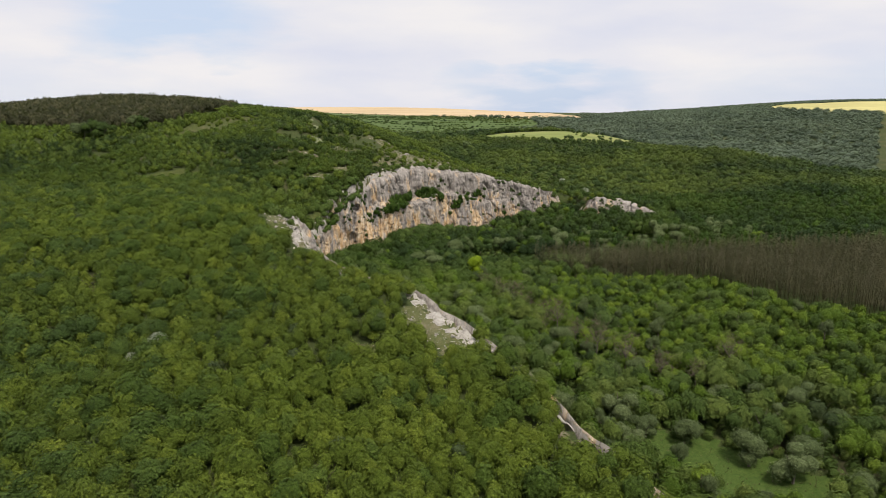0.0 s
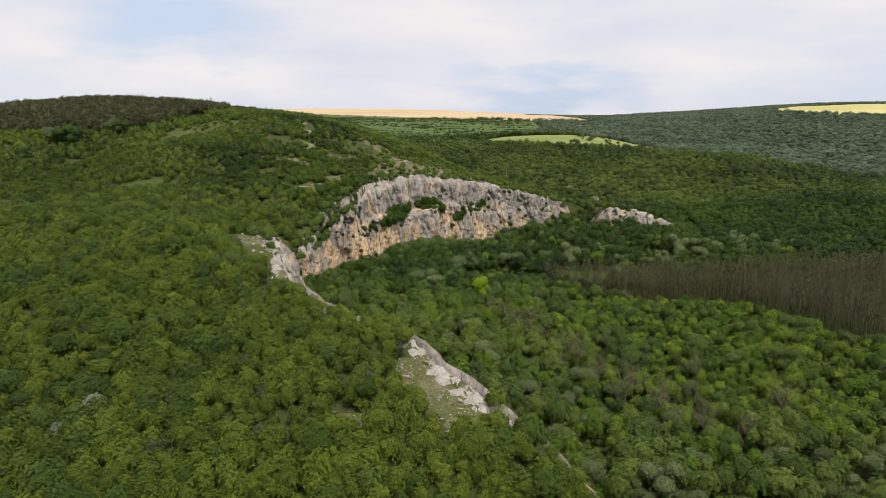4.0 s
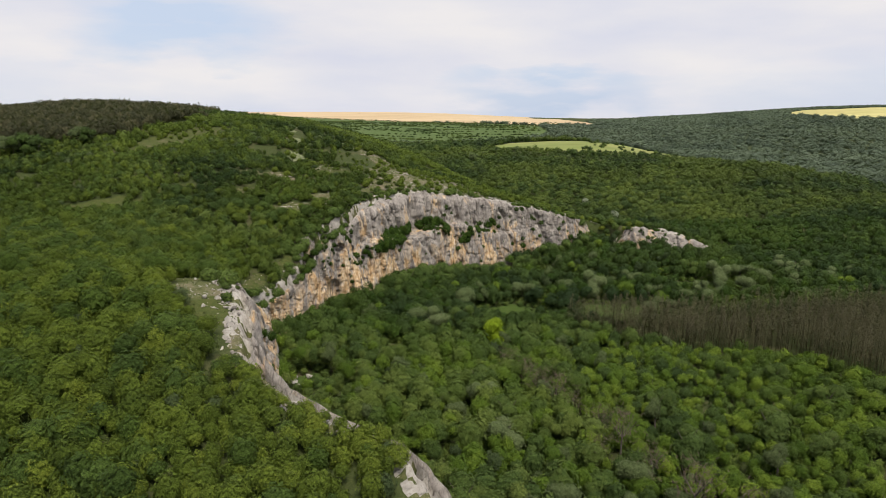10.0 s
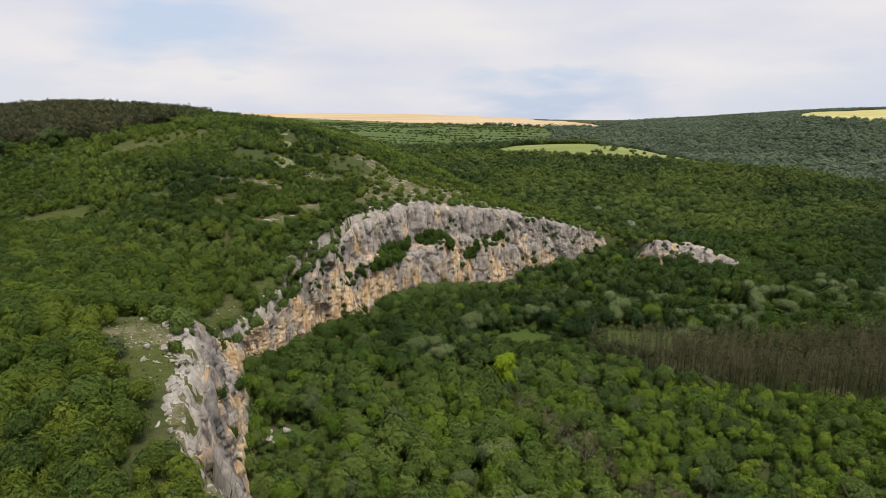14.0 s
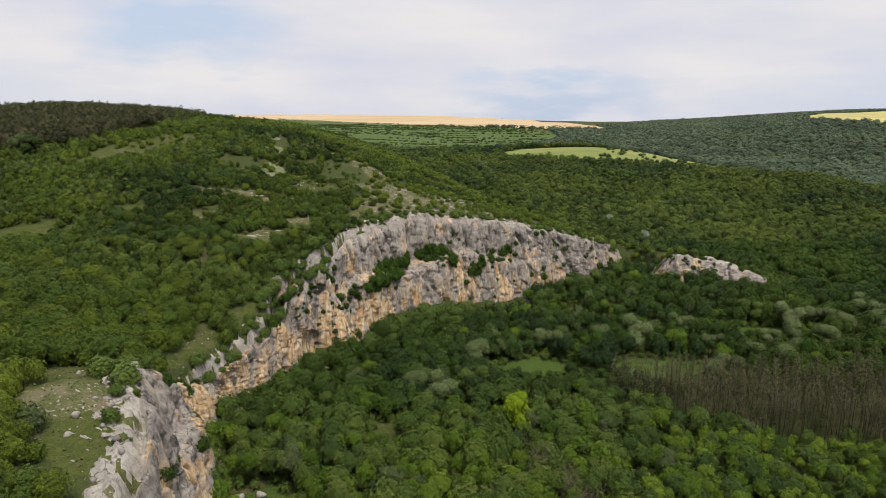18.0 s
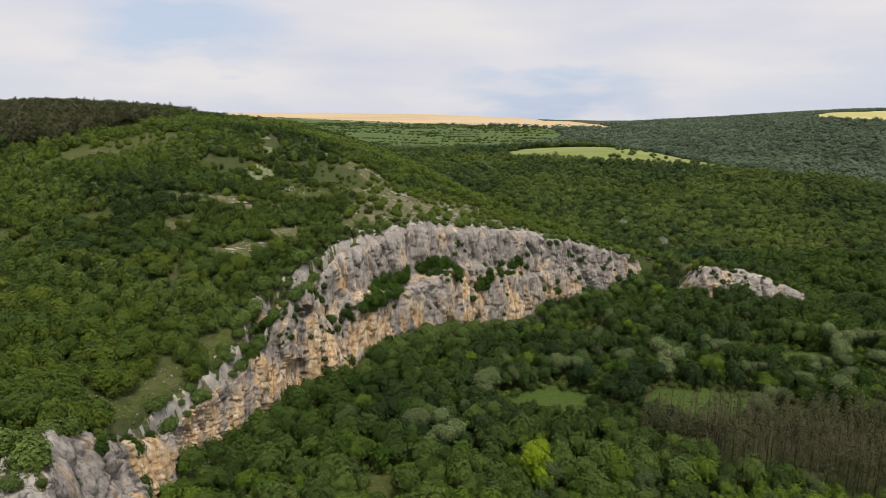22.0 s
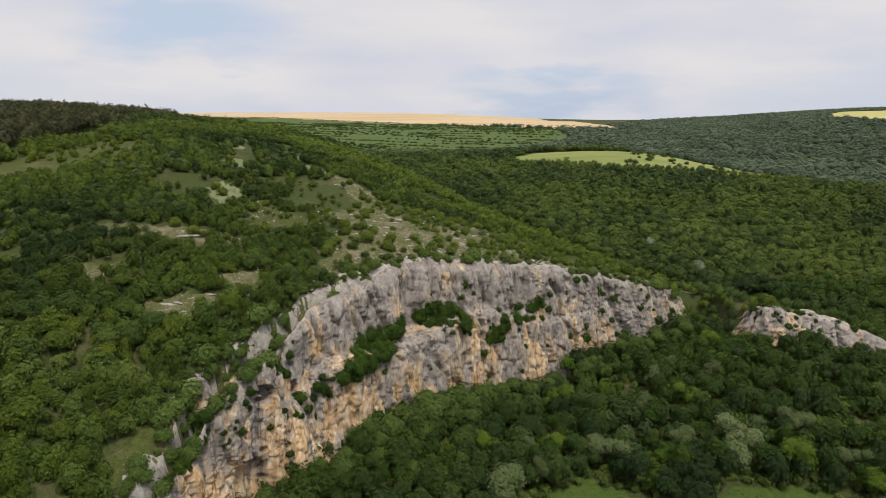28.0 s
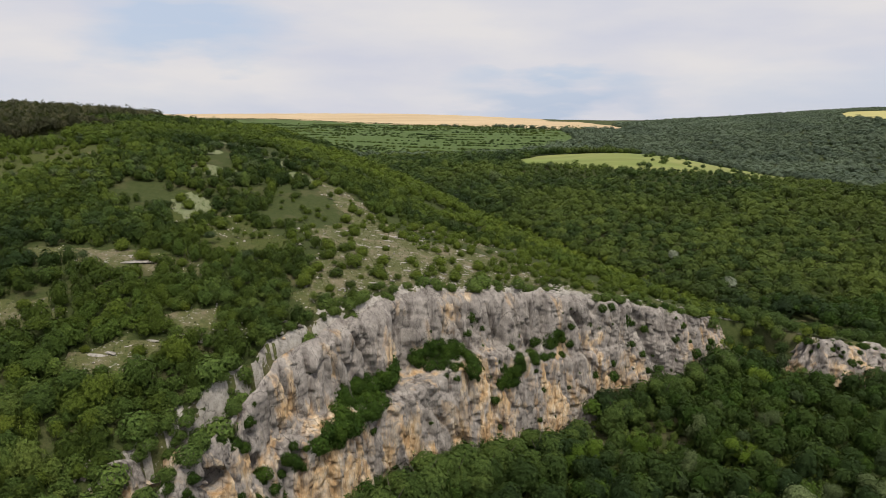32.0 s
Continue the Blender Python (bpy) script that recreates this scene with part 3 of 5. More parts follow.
# crops and terraces on the far plateau
field("green_field", "green crop field turning straw-coloured on the crest opposite", "field", GREEN_FIELD, M_GREENCROP, 4, 0.7)
field("wheat_field", "ripe golden wheat field along the horizon", "field", WHEAT_FIELD, M_WHEAT, 14, 1.0)
drape("crop_field", "yellow-green crop field beyond the far woods", "field", 1080, 1440, 350, 320, 14, M_YELLOWCROP, 16, 1.2)
field("terraced_meadow", "green terraced meadow with hedge rows", "meadow", TERRACES, M_TERRACE, 7, 0.4)


# ---- the cliffs ----
def rand_of(v):
    h = math.sin(v.x * 12.9898 + v.y * 78.233 + v.z * 37.719) * 43758.5453
    return h - math.floor(h)


def along(line, x, y):
    """How far along a line of places the nearest point to (x, y) lies."""
    p = np.array(line, float)[:, :2]
    best, at, gone = 1e9, 0.0, 0.0
    for a, b in zip(p[:-1], p[1:]):
        d = b - a
        s = min(1.0, max(0.0, float((np.array([x, y]) - a) @ d / (d @ d))))
        r = float(np.hypot(*(np.array([x, y]) - a - s * d)))
        if r < best:
            best, at = r, gone + s * float(np.hypot(*d))
        gone += float(np.hypot(*d))
    return at


# facets of the rock: width, height, how far they stand proud, slant, depth of the joint between them, seed
FACETS = [(5.0, 30.0, 1.8, 1.5, 0.8, 0.0), (2.1, 11.0, 0.9, 1.1, 0.5, 3.0), (0.95, 3.8, 0.34, 0.45, 0.2, 6.0)]


def scarp(name, label, line, dents=(), step=0.6, rise=0.55, amount=1.0, over=0.5, ragged=1.0):
    """A rock wall along a line of (x, y, foot, top, set-back, ledge, lip): slabs and columns parted by cracks and gullies, a ledge part way up, hollows, and a grassy lip."""
    p = np.array(line, float)
    seg = np.r_[0, np.cumsum(np.hypot(*np.diff(p[:, :2], axis=0).T))]
    u = np.arange(0, seg[-1], step)
    half = int(9 / step)
    soft = np.exp(-0.5 * (np.arange(-half, half + 1) * step / 3.0) ** 2)
    soft /= soft.sum()
    q = np.stack([np.convolve(np.pad(np.interp(u, seg, c), half, "edge"), soft, "valid") for c in p.T], -1)
    tang = np.gradient(q[:, :2], axis=0)
    tang /= np.linalg.norm(tang, axis=1)[:, None]
    nout = np.c_[tang[:, 1], -tang[:, 0]]
    reach = (q[:, 4] * 1.16 + q[:, 6])[:, None]
    inner = height(q[:, 0] - nout[:, 0] * reach[:, 0], q[:, 1] - nout[:, 1] * reach[:, 0])
    rows = int((p[:, 3] - p[:, 2] + 0.4 * p[:, 4]).max() / rise)
    fine = np.linspace(0, 1, 300)
    back_n = 14
    verts = np.zeros((rows + back_n, len(u), 3))
    n3, vor = noise.noise, noise.voronoi
    rims = np.array([(rand_of(vor((a / 3.4, 0.3, 0.7))[1][0]) - 0.55) * 3.2 + (rand_of(vor((a / 1.3, 5.3, 0.7))[1][0]) - 0.5) * 1.3 for a in u])
    rims = np.convolve(np.pad(rims, 2, "edge"), [0.15, 0.22, 0.26, 0.22, 0.15], "valid")
    for i in range(len(u)):
        x0, y0, zb, zt, back, ledge, lipw = q[i]
        a = u[i]
        zt2 = min(zt, inner[i] + over) + ragged * rims[i]
        place = 0.62 + 0.05 * math.sin(a * 0.13)
        lo = np.clip((fine - place) / 0.05, 0, 1)
        slope = (1 - ledge) * fine + ledge * (0.22 * fine + 0.58 * lo * lo * (3 - 2 * lo) + 0.2 * fine ** 3) + np.clip((fine - 0.93) / 0.07, 0, 1) ** 2 * 0.16
        gone = np.r_[0, np.cumsum(np.hypot(np.diff(fine) * (zt2 - zb), np.diff(slope) * back))]
        v = np.interp(np.linspace(0, gone[-1], rows), gone, fine)      # rows at even steps over face and ledge
        lean = np.interp(v, fine, slope)
        zz = zb + (zt2 - zb) * v
        d = 0.0
        for k in range(rows):
            real = zz[k]
            h = real + lean[k] * back * 0.8
            wx = n3((a / 9, h / 12, 1.0)) * 0.9
            wz = n3((a / 9, h / 9, 9.0)) * 0.6
            d = n3((a / 13.0, h / 40.0, 2.0)) * 2.2 + n3((a / 4.0, h / 9.0, 14.0)) * 0.3 + n3((a / 1.2, h / 1.9, 30.0)) * 0.14
            for wide, tall, push, slant, split, seat in FACETS:
                dd, cc = vor((a / wide + wx * 2 / wide, h / tall + wz * 3 / tall, seat))
                c = cc[0]
                d += (rand_of(c) - 0.5) * push + (rand_of(c.yzx) - 0.5) * slant * (a / wide - c.x) + (rand_of(c.zxy) - 0.6) * slant * (h / tall - c.y)
                if dd[1] - dd[0] < 0.07:
                    d -= split
            gully = abs(n3((a / 8.0 + wx * 0.12, h / 45.0, 21.0)))
            if gully < 0.07:
                d -= 2.6 * (1 - gully / 0.07) * (0.35 + 0.65 * v[k])
            d *= amount * (1 - 0.65 * min(1.0, max(0.0, (v[k] - 0.86) / 0.12)))      # the rim is worn even
            for du, dz, ru, rz, deep in dents:
                g = ((a - du) / ru) ** 2 + ((real - dz) / rz) ** 2
                if g < 1.29:
                    d = d * (0.35 + 0.5 * g) - deep * max(0.0, 1 - g ** 4 * 0.4)
            off = d - lean[k] * back
            verts[k, i] = (x0 + nout[i, 0] * off, y0 + nout[i, 1] * off, real)
        for k in range(back_n):
            w = back * 1.16 - d + lipw * (k + 1) / back_n
            verts[rows + k, i] = (x0 - nout[i, 0] * w, y0 - nout[i, 1] * w, 0)
    X, Y = verts[rows:, :, 0], verts[rows:, :, 1]
    for n_rows in (3, 2, 1, 0, 0):      # rim and lip even out the gullies' ragged edge
        part_of = verts[rows - n_rows:]
        part_of[:, 1:-1] = (part_of[:, :-2] + 2 * part_of[:, 1:-1] + part_of[:, 2:]) / 4
    H = height(X, Y)
    fade = np.linspace(0, 1, back_n + 1)[1:, None]
    bumps = np.array([[rand_of(vor((a / 1.5, b / 1.5, 0.5))[1][0]) * 1.2 - 0.85 + rand_of(vor((a / 3.3, b / 3.3, 4.5))[1][0]) * 0.9 + n3((a / 5, b / 5, 0.5)) * 0.5 for a, b in zip(ra, rb)] for ra, rb in zip(X, Y)])
    verts[rows:, :, 2] = (1 - fade) ** 1.25 * verts[rows - 1, :, 2] + (1 - (1 - fade) ** 1.25) * H + bumps * (1 - fade * 0.3) + 0.25 - 0.85 * fade ** 3
    n, m = verts.shape[:2]
    i = np.arange(n * m).reshape(n, m)
    quads = np.stack([i[:-1, :-1], i[:-1, 1:], i[1:, 1:], i[1:, :-1]], -1).reshape(-1, 4)
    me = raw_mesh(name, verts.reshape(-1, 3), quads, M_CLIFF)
    me.materials.append(M_DRYGRASS)
    me.materials.append(M_ROCK)
    # grass has taken hold on the flat parts of the lip
    grass = np.zeros((n - 1, m - 1), np.int32)
    grass[rows:] = 2
    gx, gy = X[:-1, :-1], Y[:-1, :-1]
    grass[rows:][(bumps[:-1, :-1] < 0.12) & (soft_noise(gx, gy, 2.6, 17) * 0.7 + 0.5 * fade[:-1] > 0.5)] = 1
    me.polygons.foreach_set("material_index", grass.ravel())
    return tagged(new(name, me), label, "cliff", kind="structure"), verts, u, rows


def on_rock(rock, a, z):
    """The place and outward way on a rock wall at a metres along it and at height z."""
    _, verts, u, rows = rock
    i = min(len(u) - 2, max(1, int(round(a / (u[1] - u[0])))))
    k = min(rows - 1, int(np.argmin(np.abs(verts[:rows, i, 2] - z))))
    t = verts[k, i + 1] - verts[k, i - 1]
    o = Vector((t[1], -t[0], 0)).normalized()
    return Vector(verts[k, i]), o


# x, y, foot, top, set-back, ledge, lip
BRINK_ROCK = [(54, 70, 5, 23, 5, 0, 2), (39, 98, 6, 26, 4, 0, 3), (33.5, 103.5, 6, 28.9, 4, 0, 3), (27.6, 120, 6, 30.8, 4, 0, 3), (17.5, 134, 6, 36.3, 4, 0, 7), (7.5, 146.4, 6, 39.6, 4, 0, 7), (2.5, 156.5, 6, 40.2, 4, 0, 4), (-11, 167, 7, 41.8, 4, 0, 5),
              (-18, 173, 7, 42.8, 4, 0, 5), (-25, 180, 8, 44.6, 4, 0, 6), (-30, 192, 9, 45, 3.5, 0, 3)]
WALL = [(-26.5, 178, 8, 44.5, 4, 0, 6), (-32.5, 201, 9, 46.5, 3.5, 0, 8), (-37.5, 220, 9, 49, 7.5, 0.5, 6), (-39.5, 231, 9, 47, 10.5, 0.7, 4), (-45, 246, 9, 35, 6, 0, 4), (-49, 262, 9, 26.5, 3, 0, 4), (-44, 280, 8, 27.5, 3, 0, 5.5),
        (-39, 291, 8, 32.5, 3, 0, 7.5), (-36, 298, 8, 36, 5, 0, 10), (-31, 306, 7, 40, 6, 0, 12), (-26, 314, 7, 41.5, 7, 0.1, 9.5), (-22, 319.5, 6, 44, 8.5, 0.4, 6.5), (-18, 325, 6, 47.5, 11, 0.6, 5), (2, 346, 6, 50, 13, 0.75, 5), (34, 368, 5, 46, 10, 0.35, 4),
        (60, 381, 6, 40, 8, 0.15, 4), (84, 390, 10, 34.5, 8, 0, 3), (91, 398, 14, 28, 8, 0, 2), (96, 406, 18, 20, 6, 0, 1)]
HOLLOWS = [(137.3, 34.9, 1.7, 2.0, 20.0), (146.7, 32.2, 1.1, 1.7, 5.5), (along(WALL, -33, 303), 17.5, 4.0, 6.5, 3.2), (along(WALL, 20, 358), 36.5, 1.2, 2.0, 2.0)]
brink_rock = scarp("brink_rock", "pale weathered limestone edge of the plateau", BRINK_ROCK, step=0.6, rise=0.9, amount=0.8, over=0.1, ragged=0.35)
cliff = scarp("cliff", "tall grey limestone cliff with ochre and cream runs", WALL, HOLLOWS, step=0.45, rise=0.42, over=-0.3, ragged=0.22)
SPUR = [(94, 390, 18, 22, 4, 0, 4), (98, 381, 20, 30, 4, 0.1, 5), (105, 377, 19, 29.3, 5, 0.2, 5), (118, 375, 18, 28, 6, 0.2, 5), (128, 370, 17, 25.5, 5, 0, 5), (137, 366, 16, 22, 5, 0, 4), (146, 362, 13, 14, 5, 0, 2)]
spur_crag = scarp("rock_outcrop", "low grey limestone crag at the foot of the spur", SPUR, step=0.6, rise=0.5, amount=1.0, over=0.9, ragged=0.9)

# the low rock band that runs back from the cliff's end
BAND = [(-53, 303.5, 37, 39, 2, 0, 2), (-50, 303.5, 34.5, 40.3, 2.5, 0, 3), (-46, 304.5, 32, 40.8, 3, 0.2, 3), (-43, 307, 34, 41.0, 2.5, 0.2, 3), (-40.5, 310, 38, 41.2, 2, 0, 2)]
rock_band = scarp("rock_band", "low broken band of grey limestone among scrub", BAND, step=0.45, rise=0.4, amount=0.7, over=0.6, ragged=0.5)


# ---- woods ----
def ico(level):
    bm = bmesh.new()
    bmesh.ops.create_icosphere(bm, subdivisions=level, radius=1.0)
    v = np.array([w.co[:] for w in bm.verts])
    f = np.array([[w.index for w in a.verts] for a in bm.faces])
    bm.free()
    return v, f


ICO = {n: ico(n) for n in (1, 2, 3)}


def crown_shape(seed, clumps, size, core, squash=0.85, low=-0.4, bumps=11, depth=0.34):
    """A crown of radius about 1 round its middle: tilted leaf clumps over a lumpy dome, an inner body that closes the gaps, and a stem."""
    r = np.random.default_rng(seed)
    k = np.arange(bumps) + 0.5
    bz, ba = 1 - 1.25 * k / bumps, k * 2.39996 + r.uniform(0, 6.28)
    b = np.c_[np.sqrt(1 - bz * bz) * np.cos(ba), np.sqrt(1 - bz * bz) * np.sin(ba), bz] + r.normal(scale=0.13, size=(bumps, 3))
    b /= np.linalg.norm(b, axis=1)[:, None]
    span = 1.25 / bumps
    lift = r.uniform(0.75, 1.12, bumps)

    def reach(d):
        near = d @ b.T
        n = np.argmax(near, axis=1)
        return (1 - depth + depth * np.sqrt(np.clip((near[np.arange(len(d)), n] - (1 - 1.5 * span)) / (1.3 * span), 0, 1))) * (0.5 + 0.5 * lift[n])

    k = np.arange(clumps) + 0.5
    z = 1 - (1 - low) * k / clumps
    a = k * 2.39996 + r.uniform(0, 6.28)
    d = np.c_[np.sqrt(np.clip(1 - z * z, 0, 1)) * np.cos(a), np.sqrt(np.clip(1 - z * z, 0, 1)) * np.sin(a), z] + r.normal(scale=0.06, size=(clumps, 3))
    d /= np.linalg.norm(d, axis=1)[:, None]
    mid = d * (reach(d) * r.uniform(0.84, 1.1, clumps))[:, None]
    nrm = d + r.normal(scale=0.26, size=(clumps, 3)) + [0, 0, 0.2]
    nrm /= np.linalg.norm(nrm, axis=1)[:, None]
    t1 = np.cross(nrm, r.normal(size=(clumps, 3)))
    t1 /= np.linalg.norm(t1, axis=1)[:, None]
    t2 = np.cross(nrm, t1)
    s = size * r.uniform(0.7, 1.5, (clumps, 3, 1))
    leaf = np.stack([t1, -0.5 * t1 + 0.87 * t2, -0.5 * t1 - 0.87 * t2], 1) * s + nrm[:, None] * (size * r.uniform(-0.3, 0.3, (clumps, 3, 1)))
    cv = (mid[:, None] + leaf).reshape(-1, 3)
    cf = np.arange(3 * clumps).reshape(-1, 3)
    iv, jf = ICO[core]
    iv = iv * (reach(iv) * 0.86)[:, None]
    verts, faces = [cv, iv], [cf, jf + len(cv)]
    verts = np.concatenate(verts) * [1, 1, squash]
    faces = np.concatenate(faces)
    return verts, faces


def stem_shape(tall, foot, top, sides=4):
    a = np.arange(sides) * 2 * np.pi / sides
    v = np.concatenate([np.c_[foot * np.cos(a), foot * np.sin(a), np.zeros(sides)], np.c_[top * np.cos(a), top * np.sin(a), np.full(sides, tall)]])
    f = [[i, (i + 1) % sides, sides + (i + 1) % sides] for i in range(sides)] + [[i, sides + (i + 1) % sides, sides + i] for i in range(sides)]
    return v, np.array(f)


def pine_shape(seed, tufts):
    """A slender pine of height 1: a bare stem under a narrow, hazy crown of needle tufts."""
    r = np.random.default_rng(seed)
    h = 1.0 - 0.70 * r.uniform(0, 1, tufts) ** 1.15
    reach = 0.115 * np.clip((1.05 - h) / 0.4, 0.12, 1) * np.sqrt(r.uniform(0.05, 1, tufts))
    a = r.uniform(0, 6.28, tufts)
    mid = np.c_[reach * np.cos(a), reach * np.sin(a), h]
    t1 = np.c_[np.cos(a), np.sin(a), r.uniform(-0.6, 0.6, tufts)] * 0.028
    t2 = np.c_[-np.sin(a), np.cos(a), r.normal(0, 0.5, tufts)] * 0.013
    v = np.stack([mid - t1, mid + t1 * 0.6 + t2, mid + t1 * 0.6 - t2], 1).reshape(-1, 3)
    i = 3 * np.arange(tufts)[:, None]
    sv, sf = stem_shape(0.95, 0.013, 0.004, 3)
    return np.concatenate([v, sv]), np.concatenate([i + [0, 1, 2], sf + len(v)])


def plant_all(name, label, category, shapes, x, y, z, wide, tall, mat, tone, kind="stuff", smooth=True):
    """Joins many plants into one mesh. z is the height of a shape's origin."""
    r = np.random.default_rng(len(name) * 7 + len(x))
    pick, turn = r.integers(0, len(shapes), len(x)), r.uniform(0, 6.28, len(x))
    vs, fs, ts, n = [], [], [], 0
    for k, (v, f) in enumerate(shapes):
        m = np.flatnonzero(pick == k)
        if not len(m):
            continue
        c, s = np.cos(turn[m])[:, None], np.sin(turn[m])[:, None]
        X = (v[None, :, 0] * c - v[None, :, 1] * s) * wide[m][:, None] + x[m][:, None]
        Y = (v[None, :, 0] * s + v[None, :, 1] * c) * wide[m][:, None] + y[m][:, None]
        Z = v[None, :, 2] * tall[m][:, None] + z[m][:, None]
        vs.append(np.stack([X, Y, Z], -1).reshape(-1, 3).astype(np.float32))
        fs.append((f[None] + (n + len(v) * np.arange(len(m)))[:, None, None]).reshape(-1, 3))
        ts.append(np.repeat(tone[m], len(v)))
        n += len(v) * len(m)
    ob = new(name, raw_mesh(name, np.concatenate(vs), np.concatenate(fs), mat, smooth, np.concatenate(ts)))
    return tagged(ob, label, category, kind=kind)


SHAPES = [
    [crown_shape(s, 150, 0.165, 2, bumps=13 + s, depth=0.42) for s in range(6)],
    [crown_shape(s + 10, 90, 0.20, 1, bumps=11, depth=0.42) for s in range(6)],
    [crown_shape(s + 20, 44, 0.27, 1, bumps=8, depth=0.36) for s in range(5)],
    [crown_shape(s + 30, 20, 0.40, 1, bumps=6, depth=0.28) for s in range(5)],
]


def scatter(x0, x1, y0, y1, gap, seed):
    """Loose rows of places about gap metres apart."""
    r = np.random.default_rng(seed)
    X, Y = np.meshgrid(np.arange(x0, x1, gap), np.arange(y0, y1, gap * 0.87))
    X = X + (np.arange(X.shape[0]) % 2)[:, None] * gap / 2
    n = X.size
    return X.ravel() + r.uniform(-0.36, 0.36, n) * gap, Y.ravel() + r.uniform(-0.36, 0.36, n) * gap, r


def open_ground(x, y):
    e = np.full(len(x), 9.0)
    for cx, cy, rx, ry, turn, _ in OPEN:
        e = np.minimum(e, ellipse(x, y, cx, cy, rx, ry, turn))
    return e


def reach_of(x, y):
    """Plan distance from the axis of the gorge's first three hundred metres."""
    return np.hypot(x, np.clip(y - 250, 0, None))


def over_crest(x, y):
    """Beyond the crest of the slope opposite."""
    return y > np.interp(x, [60, 160, 245, 288, 325, 400, 620], [800, 800, 712, 648, 596, 566, 520]) + 14 * (soft_noise(x, y, 25, 47) - 0.5)


def in_pines(x, y):
    return in_shape(x, y, [(48, 291), (65, 273), (92, 260), (117, 252), (124, 238), (137, 216), (158, 198), (220, 185), (335, 180), (335, 297), (200, 292), (120, 286), (62, 293)])


def in_hill_pines(x, y):
    edge = 10 * (soft_noise(x, y, 18, 44) - 0.5)
    return (x < -168 + edge) & (x > -520) & (y > 412 + 1.1 * np.clip(x + 195, 0, None) + edge) & (y < 720) & ((y < 560) | (x < -205))


def wood(name, label, places, mat, size, rise, squash, tones, levels, shade_drop=None, spread=(2, 2), low=None, shapes=None):
    """Splits one wood by nearness into four grades of detail."""
    x, y, r = places
    z = height(x, y)
    far = reach_of(x, y)
    R = size[0] + (size[1] - size[0]) * r.beta(*spread, len(x))
    tone = tones[0] + (tones[1] - tones[0]) * (0.4 * rough(x, y, 22, 12) + 0.6 * r.uniform(0, 1, len(x)))
    tone = tone + 0.7 * (rough(x, y, 44, 16) - 0.5) * np.clip((y - 240) / 60, 0, 1)
    # leaves darken beyond a given y: shade put into their tone
    if shade_drop:
        tone = tone - shade_drop[2] * np.clip((y - shade_drop[0]) / shade_drop[1], 0, 1)
    up = rise * (0.55 + 0.6 * r.uniform(0, 1, len(x)) + 0.5 * (rough(x, y, 13, 15) - 0.35))
    if low is not None:
        R, up = R * (0.5 + 0.5 * low(x, y)), up * low(x, y)
    grade = np.digitize(far, levels)
    for g in range(4):
        m = np.flatnonzero(grade == g)
        if len(m):
            plant_all(name, label, "wood", shapes or SHAPES[g], x[m], y[m], (z + up)[m], R[m], (R * squash * r.uniform(0.75, 1.4, len(x)))[m], mat, tone[m])


def keep(places, mask):
    x, y, r = places
    return x[mask], y[mask], r


def hill_low(x, y):
    """Scrub grows lower on the dry hill."""
    return 1 - 0.2 * np.clip((y - 310) / 40, 0, 1)


# scrub on the plateau, close-grown near the brink, and thinner on the stony slope behind the cliff
p = scatter(-330, 75, 30, 480, 2.8, 1)
d, w = brink_side(p[0], p[1])
behind = np.clip((p[1] - 285) / 50, 0, 1)
thin = np.clip(1.9 - 1.2 * ellipse(p[0], p[1], 24, 394, 66, 34, -16), 0, 0.9)
bare = np.min([np.hypot(p[0] - a, p[1] - b) / c for a, b, c in ((3, 137, 11), (-32, 186, 9), (-24, 176, 7), (-17, 168, 6), (-7, 160, 5))], axis=0) < 1
ok = (d > np.where(p[1] < 185, np.where(bare, w + 4.0, w * 0.5 + 2.2 * (soft_noise(p[0], p[1], 9, 3) > 0.6)), w + 0.6)) & ~in_hill_pines(p[0], p[1])
ok &= (d > w + 1.2 + 4.5 * (soft_noise(p[0], p[1], 8, 19) > 0.35)) | (p[1] < 176) | (p[1] > 228)
ok &= (open_ground(p[0], p[1]) > 1) | ((p[1] > 320) & (p[2].uniform(0, 1, len(d)) < 0.03))
ok &= (p[2].uniform(0, 1, len(d)) > thin + 0.04 + 0.12 * behind) & (np.abs(p[0]) < 0.74 * p[1] + 16)
clumpy = rough(p[0], p[1], 15, 21) + 0.25 * rough(p[0], p[1], 60, 22)
ok &= clumpy > (0.41 + 0.03 * np.clip((p[0] + 130) / 60, 0, 1)) * behind
# cloud shadow put into leaf colour: more dark bushes inside this ellipse
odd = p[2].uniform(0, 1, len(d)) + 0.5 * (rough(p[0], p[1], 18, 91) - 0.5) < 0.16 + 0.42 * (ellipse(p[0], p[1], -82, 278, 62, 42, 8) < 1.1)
grey = ~odd & (p[2].uniform(0, 1, len(d)) < 0.025)
wood("dark_scrub", "darker green bushes among the plateau scrub, thickest where cloud shade is painted in", keep(p, ok & odd), M_VALLEY, (1.0, 3.0), 1.8, 1.3, (0.05, 0.7), (68, 130, 240), spread=(1.5, 2), low=hill_low)
wood("grey_scrub", "grey-green bushes among the plateau scrub", keep(p, ok & grey), M_WILLOW, (1.2, 2.4), 1.8, 1.1, (-0.1, 0.25), (76, 150, 250))
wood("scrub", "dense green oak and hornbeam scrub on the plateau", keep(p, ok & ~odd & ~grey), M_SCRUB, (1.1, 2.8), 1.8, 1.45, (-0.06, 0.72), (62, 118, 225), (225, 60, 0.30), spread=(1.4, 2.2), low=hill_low)
